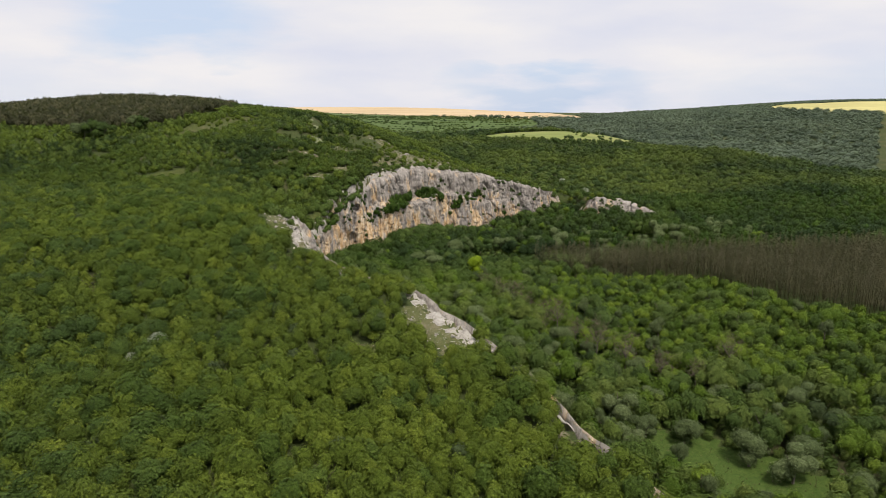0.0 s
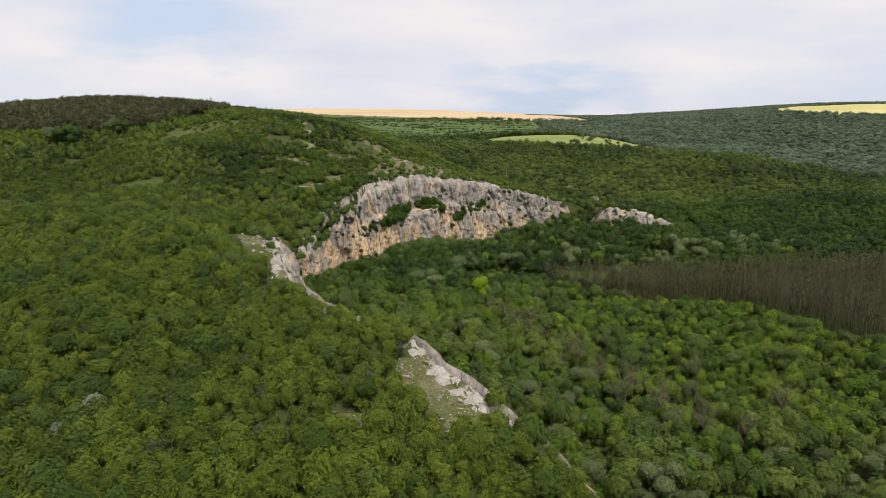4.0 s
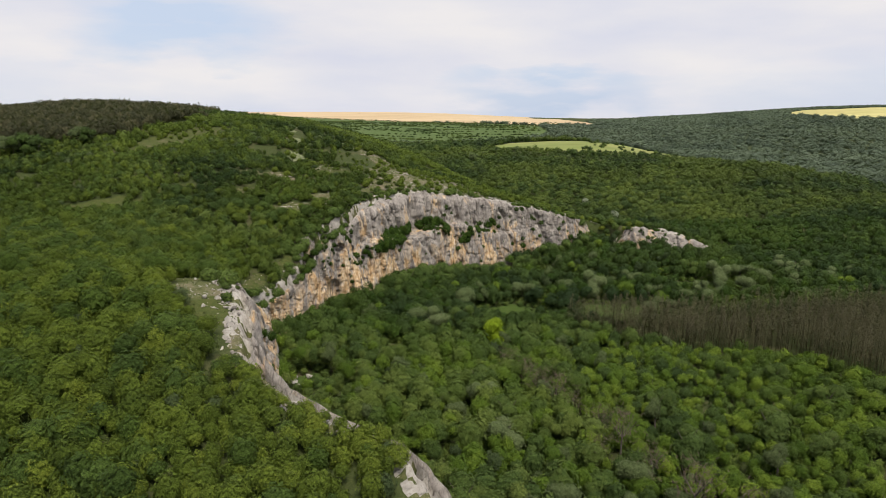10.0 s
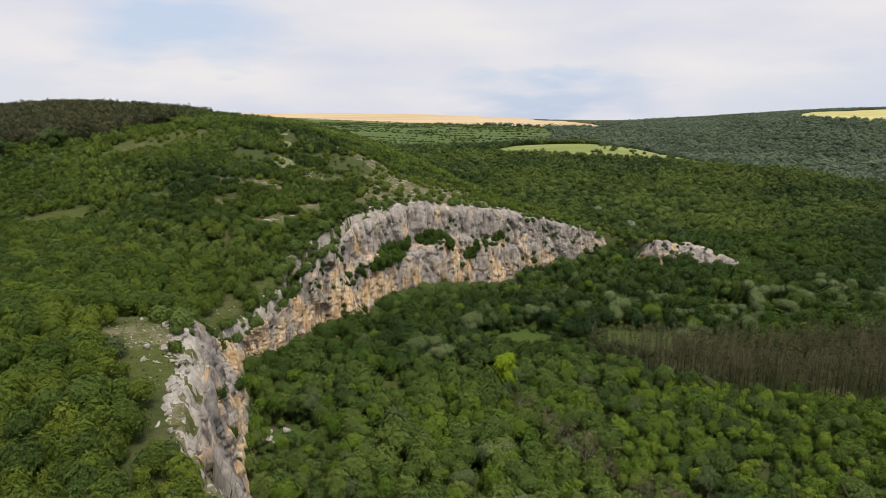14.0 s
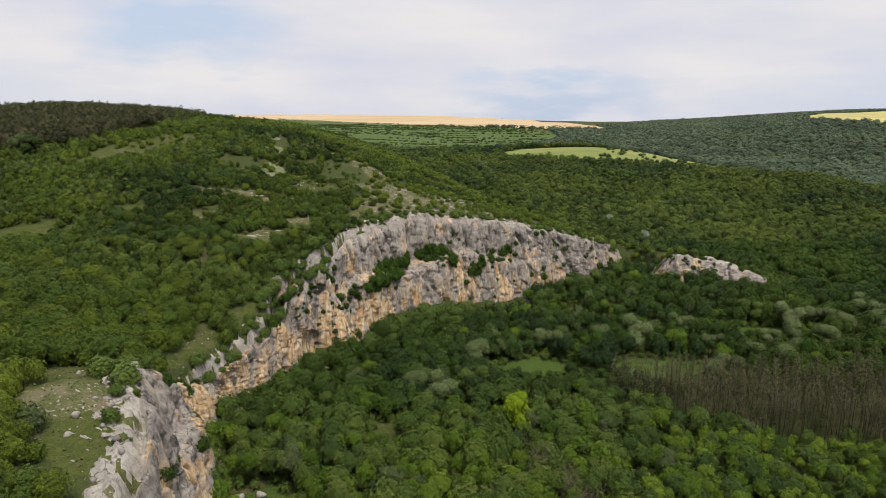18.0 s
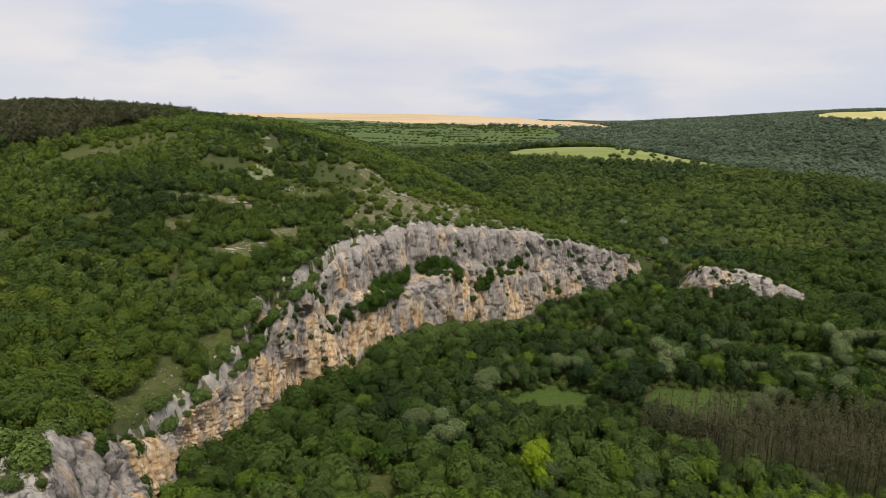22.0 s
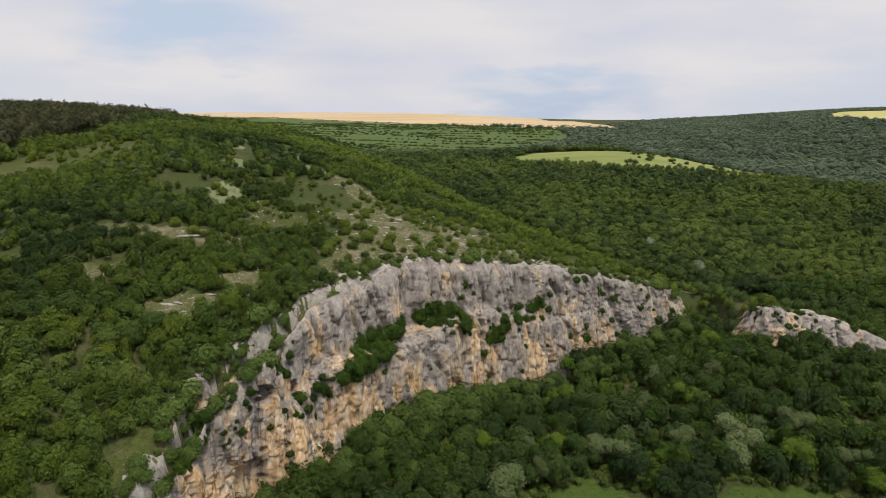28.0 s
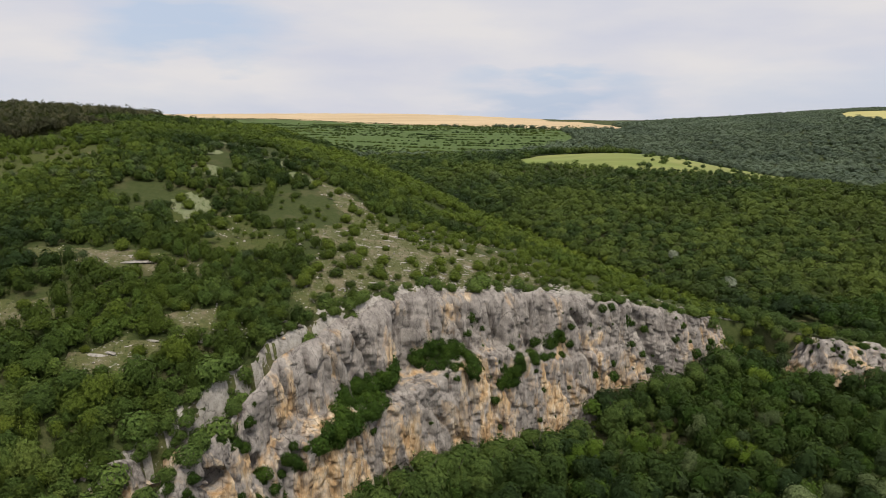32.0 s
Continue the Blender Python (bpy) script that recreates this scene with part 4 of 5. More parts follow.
# taller trees that have grown up through it
BIG = [crown_shape(s + 40, 330, 0.115, 2, bumps=20 + s, depth=0.44) for s in range(5)]
p = scatter(-200, 40, 60, 330, 5.6, 17)
d, w = brink_side(p[0], p[1])
ok = (d > w + 5) & (open_ground(p[0], p[1]) > 1.25) & (np.abs(p[0]) < 0.74 * p[1] + 16) & (rough(p[0], p[1], 30, 24) + 0.0022 * np.clip(-p[0] - 10, 0, 60) > 0.5)
dark = p[2].uniform(0, 1, len(d)) < 0.45
wood("scrub_trees", "broad green hornbeams grown above the scrub", keep(p, ok & ~dark), M_SCRUB, (1.9, 3.6), 2.7, 1.1, (-0.1, 0.6), (400, 500, 600), spread=(1.6, 2), shapes=BIG)
wood("dark_trees", "broad dark green oaks grown above the scrub", keep(p, ok & dark), M_VALLEY, (1.9, 3.8), 2.9, 1.1, (0.0, 0.55), (400, 500, 600), spread=(1.6, 2), shapes=BIG)
p = scatter(-520, 75, 480, 900, 4.4, 2)
d, w = brink_side(p[0], p[1])
ok = (d > w * 0.2) & ((p[1] < 735) | (p[0] > -90)) & ~in_hill_pines(p[0], p[1]) & (p[2].uniform(0, 1, len(d)) > 0.1) & (rough(p[0], p[1], 24, 23) > 0.39)
ok &= (open_ground(p[0], p[1]) > 1) | (p[2].uniform(0, 1, len(d)) < 0.10)
wood("hill_scrub", "green scrub covering the hill", keep(p, ok), M_SCRUB, (1.6, 3.6), 2.2, 1.0, (-0.2, 0.42), (10, 20, 330), spread=(1.6, 2))
# low bushes scattered over the stony slope above the cliff
p = scatter(-65, 112, 346, 470, 2.7, 11)
d, w = brink_side(p[0], p[1])
ok = (d > w + 1.0) & (ellipse(p[0], p[1], 12, 402, 84, 54, -14) < 1.25) & (rough(p[0], p[1], 11, 51) > 0.44) & (p[2].uniform(0, 1, len(d)) > 0.56)
wood("slope_bushes", "low green bushes scattered over the stony slope", keep(p, ok), M_SCRUB, (0.5, 2.4), 0.8, 1.05, (-0.2, 0.35), (1, 175, 400), spread=(1.2, 2.0))
# close scrub between the hill and the cliff's low end
p = scatter(-66, -24, 300, 352, 2.3, 14)
d, w = brink_side(p[0], p[1])
ok = (d > w * 0.3) & (open_ground(p[0], p[1]) > 1.0) & (p[2].uniform(0, 1, len(d)) > 0.25)
wood("rim_scrub", "close green scrub above the cliff's low end", keep(p, ok), M_VALLEY, (0.7, 2.1), 1.3, 1.05, (0.15, 0.85), (60, 130, 240), spread=(1.4, 2))
# the fall of the spur towards the side valley
p = scatter(-160, 190, 376, 860, 4.2, 3)
d, w = brink_side(p[0], p[1])
ok = (d > -w * 0.1) & (d <= w + 1) & (p[1] > 398 - 0.12 * p[0]) & (open_ground(p[0], p[1]) > 1)
wood("spur_scrub", "bright green scrub on the back of the spur", keep(p, ok), M_SCRUB, (1.4, 2.8), 1.6, 1.0, (0.1, 0.62), (10, 200, 330))
# trees in the gully between cliff and crag, and round the crag
p = scatter(82, 175, 350, 425, 3.6, 13)
crag = np.array([np.hypot(p[0] - (98 + 40 * f), p[1] - (386 - 16 * f)) for f in np.linspace(0, 1, 9)]).min(0)
d, w = brink_side(p[0], p[1])
ok = ((crag > np.where(p[0] < 100, 3.5, 7)) & (d > -12) & (d < w + 3) & (p[1] < 412) & ((p[0] > 93) | (p[1] > 399))) | ((p[2].uniform(0, 1, len(d)) < 0.3) & (d > w + 1) & (p[0] > 92))
wood("gully_wood", "green trees filling the gully beside the crag", keep(p, ok), M_VALLEY, (1.4, 2.9), 1.9, 1.15, (0.0, 0.6), (1, 200, 330))

WILLOWS = [(46, 128), (52, 135), (56, 126), (61, 134), (48, 142), (42, 138), (66, 108), (72, 124), (78, 116), (84, 122), (75, 104), (88, 110), (64, 98), (58, 150), (38, 150), (33, 142), (30, 160), (52, 160)]
WILLOWS += [(22, 186), (27, 178), (16, 200), (85, 298), (96, 304), (104, 310), (112, 318), (92, 320), (122, 322), (132, 316), (70, 326), (60, 330), (48, 334), (142, 326), (150, 318), (40, 328), (8, 300), (14, 310)]
WILLOWS += [(126, 330), (136, 334), (146, 336), (156, 330), (164, 338), (172, 328), (118, 312), (108, 300), (158, 344), (90, 332), (80, 336)]
WILLOWS += [(-6, 290), (2, 282), (40, 165), (45, 172), (50, 180), (56, 186), (36, 176), (62, 178), (44, 186), (86, 138), (94, 146), (90, 130), (70, 142), (76, 150), (60, 168), (100, 138), (8, 214), (14, 222)]
DYING = [(33, 221), (36, 214), (40, 207), (44, 200), (30, 228), (47, 190), (52, 178), (38, 196), (27, 236), (58, 170), (65, 162), (74, 158), (88, 168), (24, 246)]


def clear_of(x, y, places, room):
    return np.min([np.hypot(x - a, y - b) for a, b in places], axis=0) > room


def meadow_side(x, y):
    """Lower growth on the near side of the meadows and of the fallen blocks."""
    near = np.full(len(x), 9.0)
    for cx, cy, rx, ry in ((33, 303, 17, 12), (78, 298, 25, 13), (-28, 219, 9, 12), (-11, 257, 5, 10), (120, 318, 18, 10)):
        near = np.minimum(near, np.hypot((x - cx) / rx, (y - cy) / ry))
    return 0.35 + 0.65 * np.clip((near - 0.7) / 0.5, 0, 1)


# mixed woodland on the valley floor
p = scatter(-60, 330, 60, 450, 3.9, 4)
d, w = brink_side(p[0], p[1])
ok = (d < np.where((p[0] > 94) & (p[1] > 350), -8.0, -3.2)) & (open_ground(p[0], p[1]) > 1) & ~in_pines(p[0], p[1]) & (p[0] < 0.74 * p[1] + 18)
young = ((p[1] > 165) & (p[1] < 266) & (p[0] > 34 + 0.1 * (p[1] - 165)))
ok &= clear_of(p[0], p[1], WILLOWS + [(21, 268)], 3.0) & clear_of(p[0], p[1], DYING, 2.2) & (p[2].uniform(0, 1, len(d)) > 0.14)
kind = p[2].uniform(0, 1, len(d)) + 0.8 * (rough(p[0], p[1], 26, 77) - 0.5)
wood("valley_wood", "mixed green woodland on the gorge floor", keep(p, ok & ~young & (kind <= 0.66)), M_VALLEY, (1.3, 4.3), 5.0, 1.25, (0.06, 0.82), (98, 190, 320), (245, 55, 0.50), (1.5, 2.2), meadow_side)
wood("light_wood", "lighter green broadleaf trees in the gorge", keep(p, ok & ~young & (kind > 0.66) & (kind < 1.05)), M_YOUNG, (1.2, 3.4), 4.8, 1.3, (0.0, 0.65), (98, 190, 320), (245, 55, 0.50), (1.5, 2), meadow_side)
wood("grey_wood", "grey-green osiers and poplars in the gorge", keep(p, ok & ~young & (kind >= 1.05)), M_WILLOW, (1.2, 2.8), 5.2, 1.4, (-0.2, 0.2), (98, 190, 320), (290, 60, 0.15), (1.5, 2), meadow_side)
p = scatter(30, 330, 165, 268, 3.2, 5)
ok = (p[0] > 34 + 0.1 * (p[1] - 165)) & ~in_pines(p[0], p[1]) & (p[2].uniform(0, 1, len(p[0])) > 0.2) & (p[0] < 0.74 * p[1] + 18)
ok &= clear_of(p[0], p[1], WILLOWS, 3) & clear_of(p[0], p[1], DYING, 2)
mixed = p[2].uniform(0, 1, len(p[0])) < 0.22
wood("young_wood", "bright young broadleaf trees before the pines", keep(p, ok & ~mixed), M_YOUNG, (0.8, 2.7), 2.9, 1.25, (-0.05, 0.75), (98, 190, 320), spread=(1.5, 2))
wood("dark_wood", "darker broadleaf trees among the young wood", keep(p, ok & mixed), M_VALLEY, (1.2, 3.0), 3.2, 1.3, (0.0, 0.6), (98, 190, 320))
# low growth under the trees of the gorge
p = scatter(-56, 215, 85, 385, 3.1, 16)
d, w = brink_side(p[0], p[1])
ok = (d < -2.5) & (open_ground(p[0], p[1]) > 0.85) & ~in_pines(p[0], p[1]) & (p[0] < 0.74 * p[1] + 10)
wood("undergrowth", "low green shrubs and young trees under the wood", keep(p, ok), M_VALLEY, (0.9, 1.9), 0.9, 1.1, (0.1, 0.75), (1, 2, 3))
# wooded slope opposite, its growth lower below the field
def slope_low(x, y):
    near = in_shape(x, y + 60, GREEN_FIELD) | in_shape(x, y + 35, GREEN_FIELD) | in_shape(x, y + 15, GREEN_FIELD)
    return np.where(near, 0.4, 1.0)


p = scatter(-60, 620, 440, 900, 5.6, 6)
d, w = brink_side(p[0], p[1])
in_field = in_shape(p[0], p[1], GREEN_FIELD)
ok = (d < 0) & (~in_field | (p[2].uniform(0, 1, len(d)) < 0.10 * (p[0] > 150))) & ~in_shape(p[0], p[1], TERRACES) & (p[2].uniform(0, 1, len(d)) > 0.03) & (np.abs(p[0]) < 0.72 * p[1] + 30) & ~over_crest(p[0], p[1])
wood("slope_wood", "dark green woodland on the slope opposite", keep(p, ok), M_SLOPE, (2.0, 4.8), 3.4, 1.0, (-0.08, 0.78), (10, 20, 345), spread=(1.5, 2), low=slope_low)
# far woods
p = scatter(-300, 1500, 530, 2100, 12.5, 7)
d, w = brink_side(p[0], p[1])
crop = in_shape(p[0], p[1], TERRACES) | in_shape(p[0], p[1], WHEAT_FIELD)
ok = (d < 0) & ~crop & over_crest(p[0], p[1]) & ~in_shape(p[0], p[1], GREEN_FIELD) & (ellipse(p[0], p[1], 1080, 1440, 350, 320, 14) > 1.0) & (np.abs(p[0]) < 0.72 * p[1])
ok &= (p[0] > 0.33 * p[1] - 120 + 60 * (soft_noise(p[0], p[1], 90, 9) - 0.5)) | (p[1] < 1010) | ((p[1] < 1420) & (p[0] > 110)) | ((np.abs(p[1] - 1425 + 0.1 * p[0]) < 22) & (p[2].uniform(0, 1, len(d)) < 0.5))
ok &= p[1] < 2000
wood("far_wood", "distant woods on the skyline, haze painted into their leaf colour", keep(p, ok), M_FARWOOD, (4.2, 8.0), 2.2, 0.7, (0.0, 0.6), (1, 2, 3))
# hedge rows on the terraces
hx, hy, hr = [], [], np.random.default_rng(8)
for k in range(22):
    n = 260
    sx = np.linspace(-480, 260, n) + hr.uniform(-3, 3, n)
    sy = 872 + k * 27 - 0.16 * (sx + 30) + 9 * np.sin(sx / 90 + k) + hr.uniform(-2, 2, n)
    go = hr.uniform(0, 1, n) < np.clip(0.24 + 1.8 * (soft_noise(sx, sy, 45, k) - 0.3), 0, 1)
    hx.append(sx[go]), hy.append(sy[go])
for (x0, y0), (x1, y1) in zip(WHEAT_FIELD[1:7], WHEAT_FIELD[2:8]):      # trees along the wheat
    f = np.linspace(0, 1, int(math.hypot(x1 - x0, y1 - y0) / 7))
    hx.append(x0 + (x1 - x0) * f), hy.append(y0 + (y1 - y0) * f - 5 + hr.uniform(-3, 3, len(f)))
hx, hy = np.concatenate(hx), np.concatenate(hy)
go = in_shape(hx, hy + 8, TERRACES) | (hy > 1270)
wood("hedge_rows", "dark hedge rows and trees between terraces", (hx[go], hy[go], hr), M_SLOPE, (1.5, 4.4), 1.0, 0.6, (0.0, 0.5), (1, 2, 3), spread=(1.2, 2.5))

# the same scrub and woodland going on beside and behind the way
p = scatter(-420, 420, -140, 330, 7.6, 15)
d, w = brink_side(p[0], p[1])
ok = ((np.abs(p[0]) > 0.74 * p[1] + 14) | (p[1] < 30)) & ~in_pines(p[0], p[1]) & (p[2].uniform(0, 1, len(d)) > 0.08)
wood("outer_scrub", "green scrub covering the rest of the plateau", keep(p, ok & (d > w)), M_SCRUB, (3.0, 5.0), 1.6, 0.7, (0.0, 0.6), (1, 2, 3))
wood("outer_wood", "green woodland in the rest of the gorge", keep(p, ok & (d <= w)), M_VALLEY, (3.2, 5.2), 3.2, 1.0, (0.0, 0.66), (1, 2, 3))
# pine plantations
p = scatter(40, 335, 178, 306, 2.9, 9)
q = keep(p, in_pines(p[0], p[1]))
tall = q[2].uniform(11.5, 15.0, len(q[0]))
plant_all("pine_plantation", "brownish dark pine plantation with bare lower stems", "pine wood", [pine_shape(s, 140) for s in range(6)], q[0], q[1], height(q[0], q[1]) - 0.2, tall * 0.95, tall, M_PINE,
          0.1 + 0.5 * q[2].uniform(0, 1, len(q[0])))
p = scatter(-520, -140, 390, 725, 4.4, 10)
q = keep(p, in_hill_pines(p[0], p[1]))
tall = q[2].uniform(2.4, 3.8, len(q[0]))
plant_all("hill_pines", "brownish pine plantation on the hilltop", "pine wood", SHAPES[3], q[0], q[1], height(q[0], q[1]) + tall * 1.1, tall * 0.85, tall * q[2].uniform(1.1, 1.9, len(q[0])), M_PINE,
          -0.25 + 0.6 * q[2].uniform(0, 1, len(q[0])))


# ---- single things ----
def part(name, verts, faces, mat, parent, label="", smooth=False, tone=None):
    ob = new(name, raw_mesh(name, verts, faces, mat, smooth, tone))
    ob.parent = parent
    if label:
        ob["label"] = label
    return ob


def thing(name, label, category, group):
    return tagged(new(name), label, category, group)


def limbs(r, tall, reach, count, foot):
    """A tapered, slightly bent trunk that parts into limbs; all joined into one mesh."""
    vs, fs, n = [], [], 0

    def rod(a, b, ra, rb):
        nonlocal n
        a, b = np.array(a, float), np.array(b, float)
        way = (b - a) / np.linalg.norm(b - a)
        s1 = np.cross(way, [0.3, 0.9, 0.1])
        s1 /= np.linalg.norm(s1)
        s2 = np.cross(way, s1)
        ang = np.arange(6) * math.pi / 3
        ring = np.cos(ang)[:, None] * s1 + np.sin(ang)[:, None] * s2
        vs.append(np.concatenate([a + ring * ra, b + ring * rb]))
        for i in range(6):
            j = (i + 1) % 6
            fs.extend([[n + i, n + j, n + 6 + j], [n + i, n + 6 + j, n + 6 + i]])
        n += 12

    knee = np.array([r.normal(0, 0.15), r.normal(0, 0.15), tall * 0.45])
    rod((0, 0, -0.4), knee, foot, foot * 0.72)
    for k in range(count):
        a = 6.28 * k / count + r.uniform(-0.4, 0.4)
        mid = knee + [math.cos(a) * reach * 0.4, math.sin(a) * reach * 0.4, tall * r.uniform(0.18, 0.28)]
        end = mid + [math.cos(a) * reach * 0.35, math.sin(a) * reach * 0.35, tall * r.uniform(0.15, 0.26)]
        rod(knee, mid, foot * 0.5, foot * 0.32)
        rod(mid, end, foot * 0.32, foot * 0.08)
    return np.concatenate(vs), np.array(fs)


def tree(name, label, category, group, seed, tall, wide, mat, clumps=420, size=0.10, squash=0.8, low=-0.5, foot=0.22, crowns=1, crown_label=""):
    """Stands on the origin: trunk with limbs, and a crown of leaf clumps built from one or more lobes."""
    r = np.random.default_rng(seed)
    root = thing(name, label, category, group)
    part("trunk", *limbs(r, tall * 0.8, wide * 0.7, 4, foot), M_BARK, root, "greyish-brown bark")
    vs, fs, n = [], [], 0
    for k in range(crowns):
        v, f = crown_shape(seed * 5 + k, int(clumps * 1.7) // crowns, size * (1.2 if crowns == 1 else 1.5), 2, squash, low, 9, 0.34)
        sc = wide * (1.0 if crowns == 1 else r.uniform(0.5, 0.72))
        shift = np.array([0, 0, tall - sc * squash]) if crowns == 1 else np.array([r.normal(0, wide * 0.38), r.normal(0, wide * 0.38), tall * r.uniform(0.36, 0.86) - sc * squash * 0.4])
        vs.append(v * sc + shift), fs.append(f + n)
        n += len(v)
    v = np.concatenate(vs)
    part("crown", v, np.concatenate(fs), mat, root, crown_label, True, np.full(len(v), r.uniform(0.25, 0.5)))
    return root


def bare_tree(name, label, category, group, seed, tall):
    """A dying tree: trunk, limbs and a thin haze of dry twigs."""
    r = np.random.default_rng(seed)
    root = thing(name, label, category, group)
    v, f = limbs(r, tall, tall * 0.35, 5, 0.2)
    trunk = part("trunk", v[:12], f[:12], M_BARK, root, "grey weathered bark")
    for k in range(5):      # each limb is two rods of twelve corners
        part("limb", v[12 + 24 * k:36 + 24 * k], f[12 + 24 * k:36 + 24 * k] - (12 + 24 * k), M_BARK, trunk)
    n = 340
    c = np.c_[r.normal(0, tall * 0.15, n), r.normal(0, tall * 0.15, n), tall * r.uniform(0.4, 1.02, n)]
    d = np.c_[r.normal(0, 0.7, n), r.normal(0, 0.7, n), r.uniform(0.2, 1.2, n)]
    s = r.normal(0, 0.07, (n, 3))
    v = np.stack([c - s, c + s, c + d * r.uniform(0.6, 1.3, (n, 1))], 1).reshape(-1, 3)
    part("dead_foliage", v, np.arange(3 * n).reshape(-1, 3), M_DRY, root, "dry brown twigs", tone=np.full(3 * n, 0.4))["kind"] = "stuff"
    return root


def rock_shape(seed, level=2):
    r = np.random.default_rng(seed)
    v, f = ICO[level]
    v = v.copy()
    for k in range(13):
        n = r.normal(size=3)
        n /= np.linalg.norm(n)
        h = r.uniform(0.32, 0.72)
        over = np.clip(v @ n - h, 0, None)
        v -= over[:, None] * n
    return v * r.uniform(0.75, 1.2, 3) * [1, 1, 0.8], f


first = {}


def set_down(key, make, m):
    """The first of a kind is built, the others are copies that share its meshes."""
    if key not in first:
        first[key] = make()
        first[key].matrix_basis = m
        return first[key]
    return copy_thing(first[key], m)


def at(x, y, sink=0.0, turn=0.0, scale=1.0):
    return pose(x, y, float(height(x, y)) - sink, 0, 0, turn) @ Matrix.Scale(scale, 4)


rnd = random.Random(5)
# willows by the stream and along the meadows
for n, (x, y) in enumerate(WILLOWS):
    k = n % 4
    set_down(("willow", k), lambda: tree("willow_tree", "grey-green rounded willow tree on the valley floor", "tree", "willows along the stream", 60 + k, 6.6, 3.2, M_WILLOW, 560, 0.075, 0.95, -0.85, 0.28, 6, "pale silvery willow leaves"),
             at(x + rnd.uniform(-1, 1), y + rnd.uniform(-1, 1), 0.1, rnd.uniform(0, 360), rnd.uniform(0.75, 1.2) * (1.3 if y > 280 else 1.05)))
# dying poplars among the young wood
for n, (x, y) in enumerate(DYING):
    k = n % 3
    set_down(("bare", k), lambda: bare_tree("dying_tree", "half-dead tree with bare grey limbs", "tree", "dying trees in the wood", 80 + k, 10.5), at(x + rnd.uniform(-1, 1), y, 0.1, rnd.uniform(0, 360), rnd.uniform(0.8, 1.15)))
# the bright tree, and blossoming thorns
set_down("bright", lambda: tree("bright_tree", "bright yellow-green tree standing out of the wood", "tree", "", 91, 13.0, 4.8, M_YELLOW, 640, 0.11, 1.0, -0.6, 0.3, 8, "yellow-green fresh leaves"), at(21, 268, 0.1))
for n, (x, y, s) in enumerate([(-59.4, 133.4, 1.0), (-63, 128, 0.7), (-38, 101, 0.6), (120, 470, 1.5), (110, 505, 1.3), (-14, 333, 0.01)][:5]):
    set_down("thorn", lambda: tree("thorn_tree", "blossoming white hawthorn among green scrub", "tree", "hawthorns in blossom", 95, 5.0, 2.1, M_WHITE, 380, 0.12, 1.0, -0.4, 0.12, 1, "white blossom"), at(x, y, 0.0, rnd.uniform(0, 360), s))

# tall single trees on the hill and on the slope opposite
for n, (x, y, s) in enumerate([(-203, 388, 1.0), (-197, 386, 0.95), (-209, 391, 0.9), (-192, 390, 0.85), (-186, 418, 0.9), (-181, 415, 0.75), (42, 663, 0.95), (131, 641, 0.8), (127, 638, 0.6), (150, 652, 0.55), (88, 700, 0.5)]):
    k = n % 2
    set_down(("tall", k), lambda: tree("oak_tree", "large pale-green oak standing above the scrub", "tree", "tall single trees", 140 + k, 13.0, 6.0, M_WILLOW if k == 0 else M_VALLEY, 420, 0.12, 0.95, -0.4, 0.4, 4), at(x, y, 0.1, rnd.uniform(0, 360), s))

# large trees standing out of the gorge's wood
def stand(x0, x1, y0, y1, count, room, fits):
    done, tries = [], 0
    while len(done) < count and tries < 4000:
        tries += 1
        x, y = rnd.uniform(x0, x1), rnd.uniform(y0, y1)
        if fits(x, y) and all(math.hypot(x - a, y - b) > room for a, b in done):
            done.append((x, y))
    return done


def on_floor(x, y):
    one = np.array([x]), np.array([y])
    d, w = brink_side(*one)
    return d[0] < -7 and x < 0.7 * y and not in_pines(*one)[0] and open_ground(*one)[0] > 1.2 and meadow_side(*one)[0] > 0.99 and not (x > 90 and y > 350)


for n, (x, y) in enumerate(stand(-40, 190, 95, 380, 120, 8, on_floor)):
    k = n % 4
    mat, words = ((M_YOUNG, "large bright green ash tree above the gorge's wood"), (M_VALLEY, "large dark green oak tree above the gorge's wood"), (M_YOUNG, "broad light green maple tree in the gorge"), (M_WILLOW, "tall grey-green poplar tree in the gorge"))[k]
    set_down(("large", k), lambda: tree(("ash_tree", "oak_tree", "maple_tree", "poplar_tree")[k], words, "tree", "large trees in the gorge", 200 + k, (12.0, 11.0, 10.5, 13.5)[k], (4.2, 4.4, 4.8, 3.0)[k], mat, 420, 0.115, (1.0, 0.95, 0.9, 1.3)[k], -0.5, 0.3, 6),
             at(x, y, 0.1, rnd.uniform(0, 360), rnd.uniform(0.75, 1.1)))


for x, y, s in [(-12, 329, 1.15), (-8, 331, 1.3), (-5, 335, 1.2), (-2, 338, 1.35), (1, 340, 1.2), (4, 343, 1.3), (7, 344, 1.15), (11, 347, 1.2), (-15, 325, 1.1), (-20, 317, 1.0), (16, 351, 1.15), (24, 356, 1.1), (-36, 290, 0.9), (34, 362, 1.0), (46, 369, 1.05), (60, 376, 1.1), (70, 380, 1.0), (80, 383, 1.1)]:
    set_down(("large", 1), None, at(x, y, 0.1, rnd.uniform(0, 360), s))


# single round bushes on the open parts of the hill
def on_hill(x, y):
    one = np.array([x]), np.array([y])
    d, w = brink_side(*one)
    return d[0] > w[0] + 2.5 and open_ground(*one)[0] < 1.05


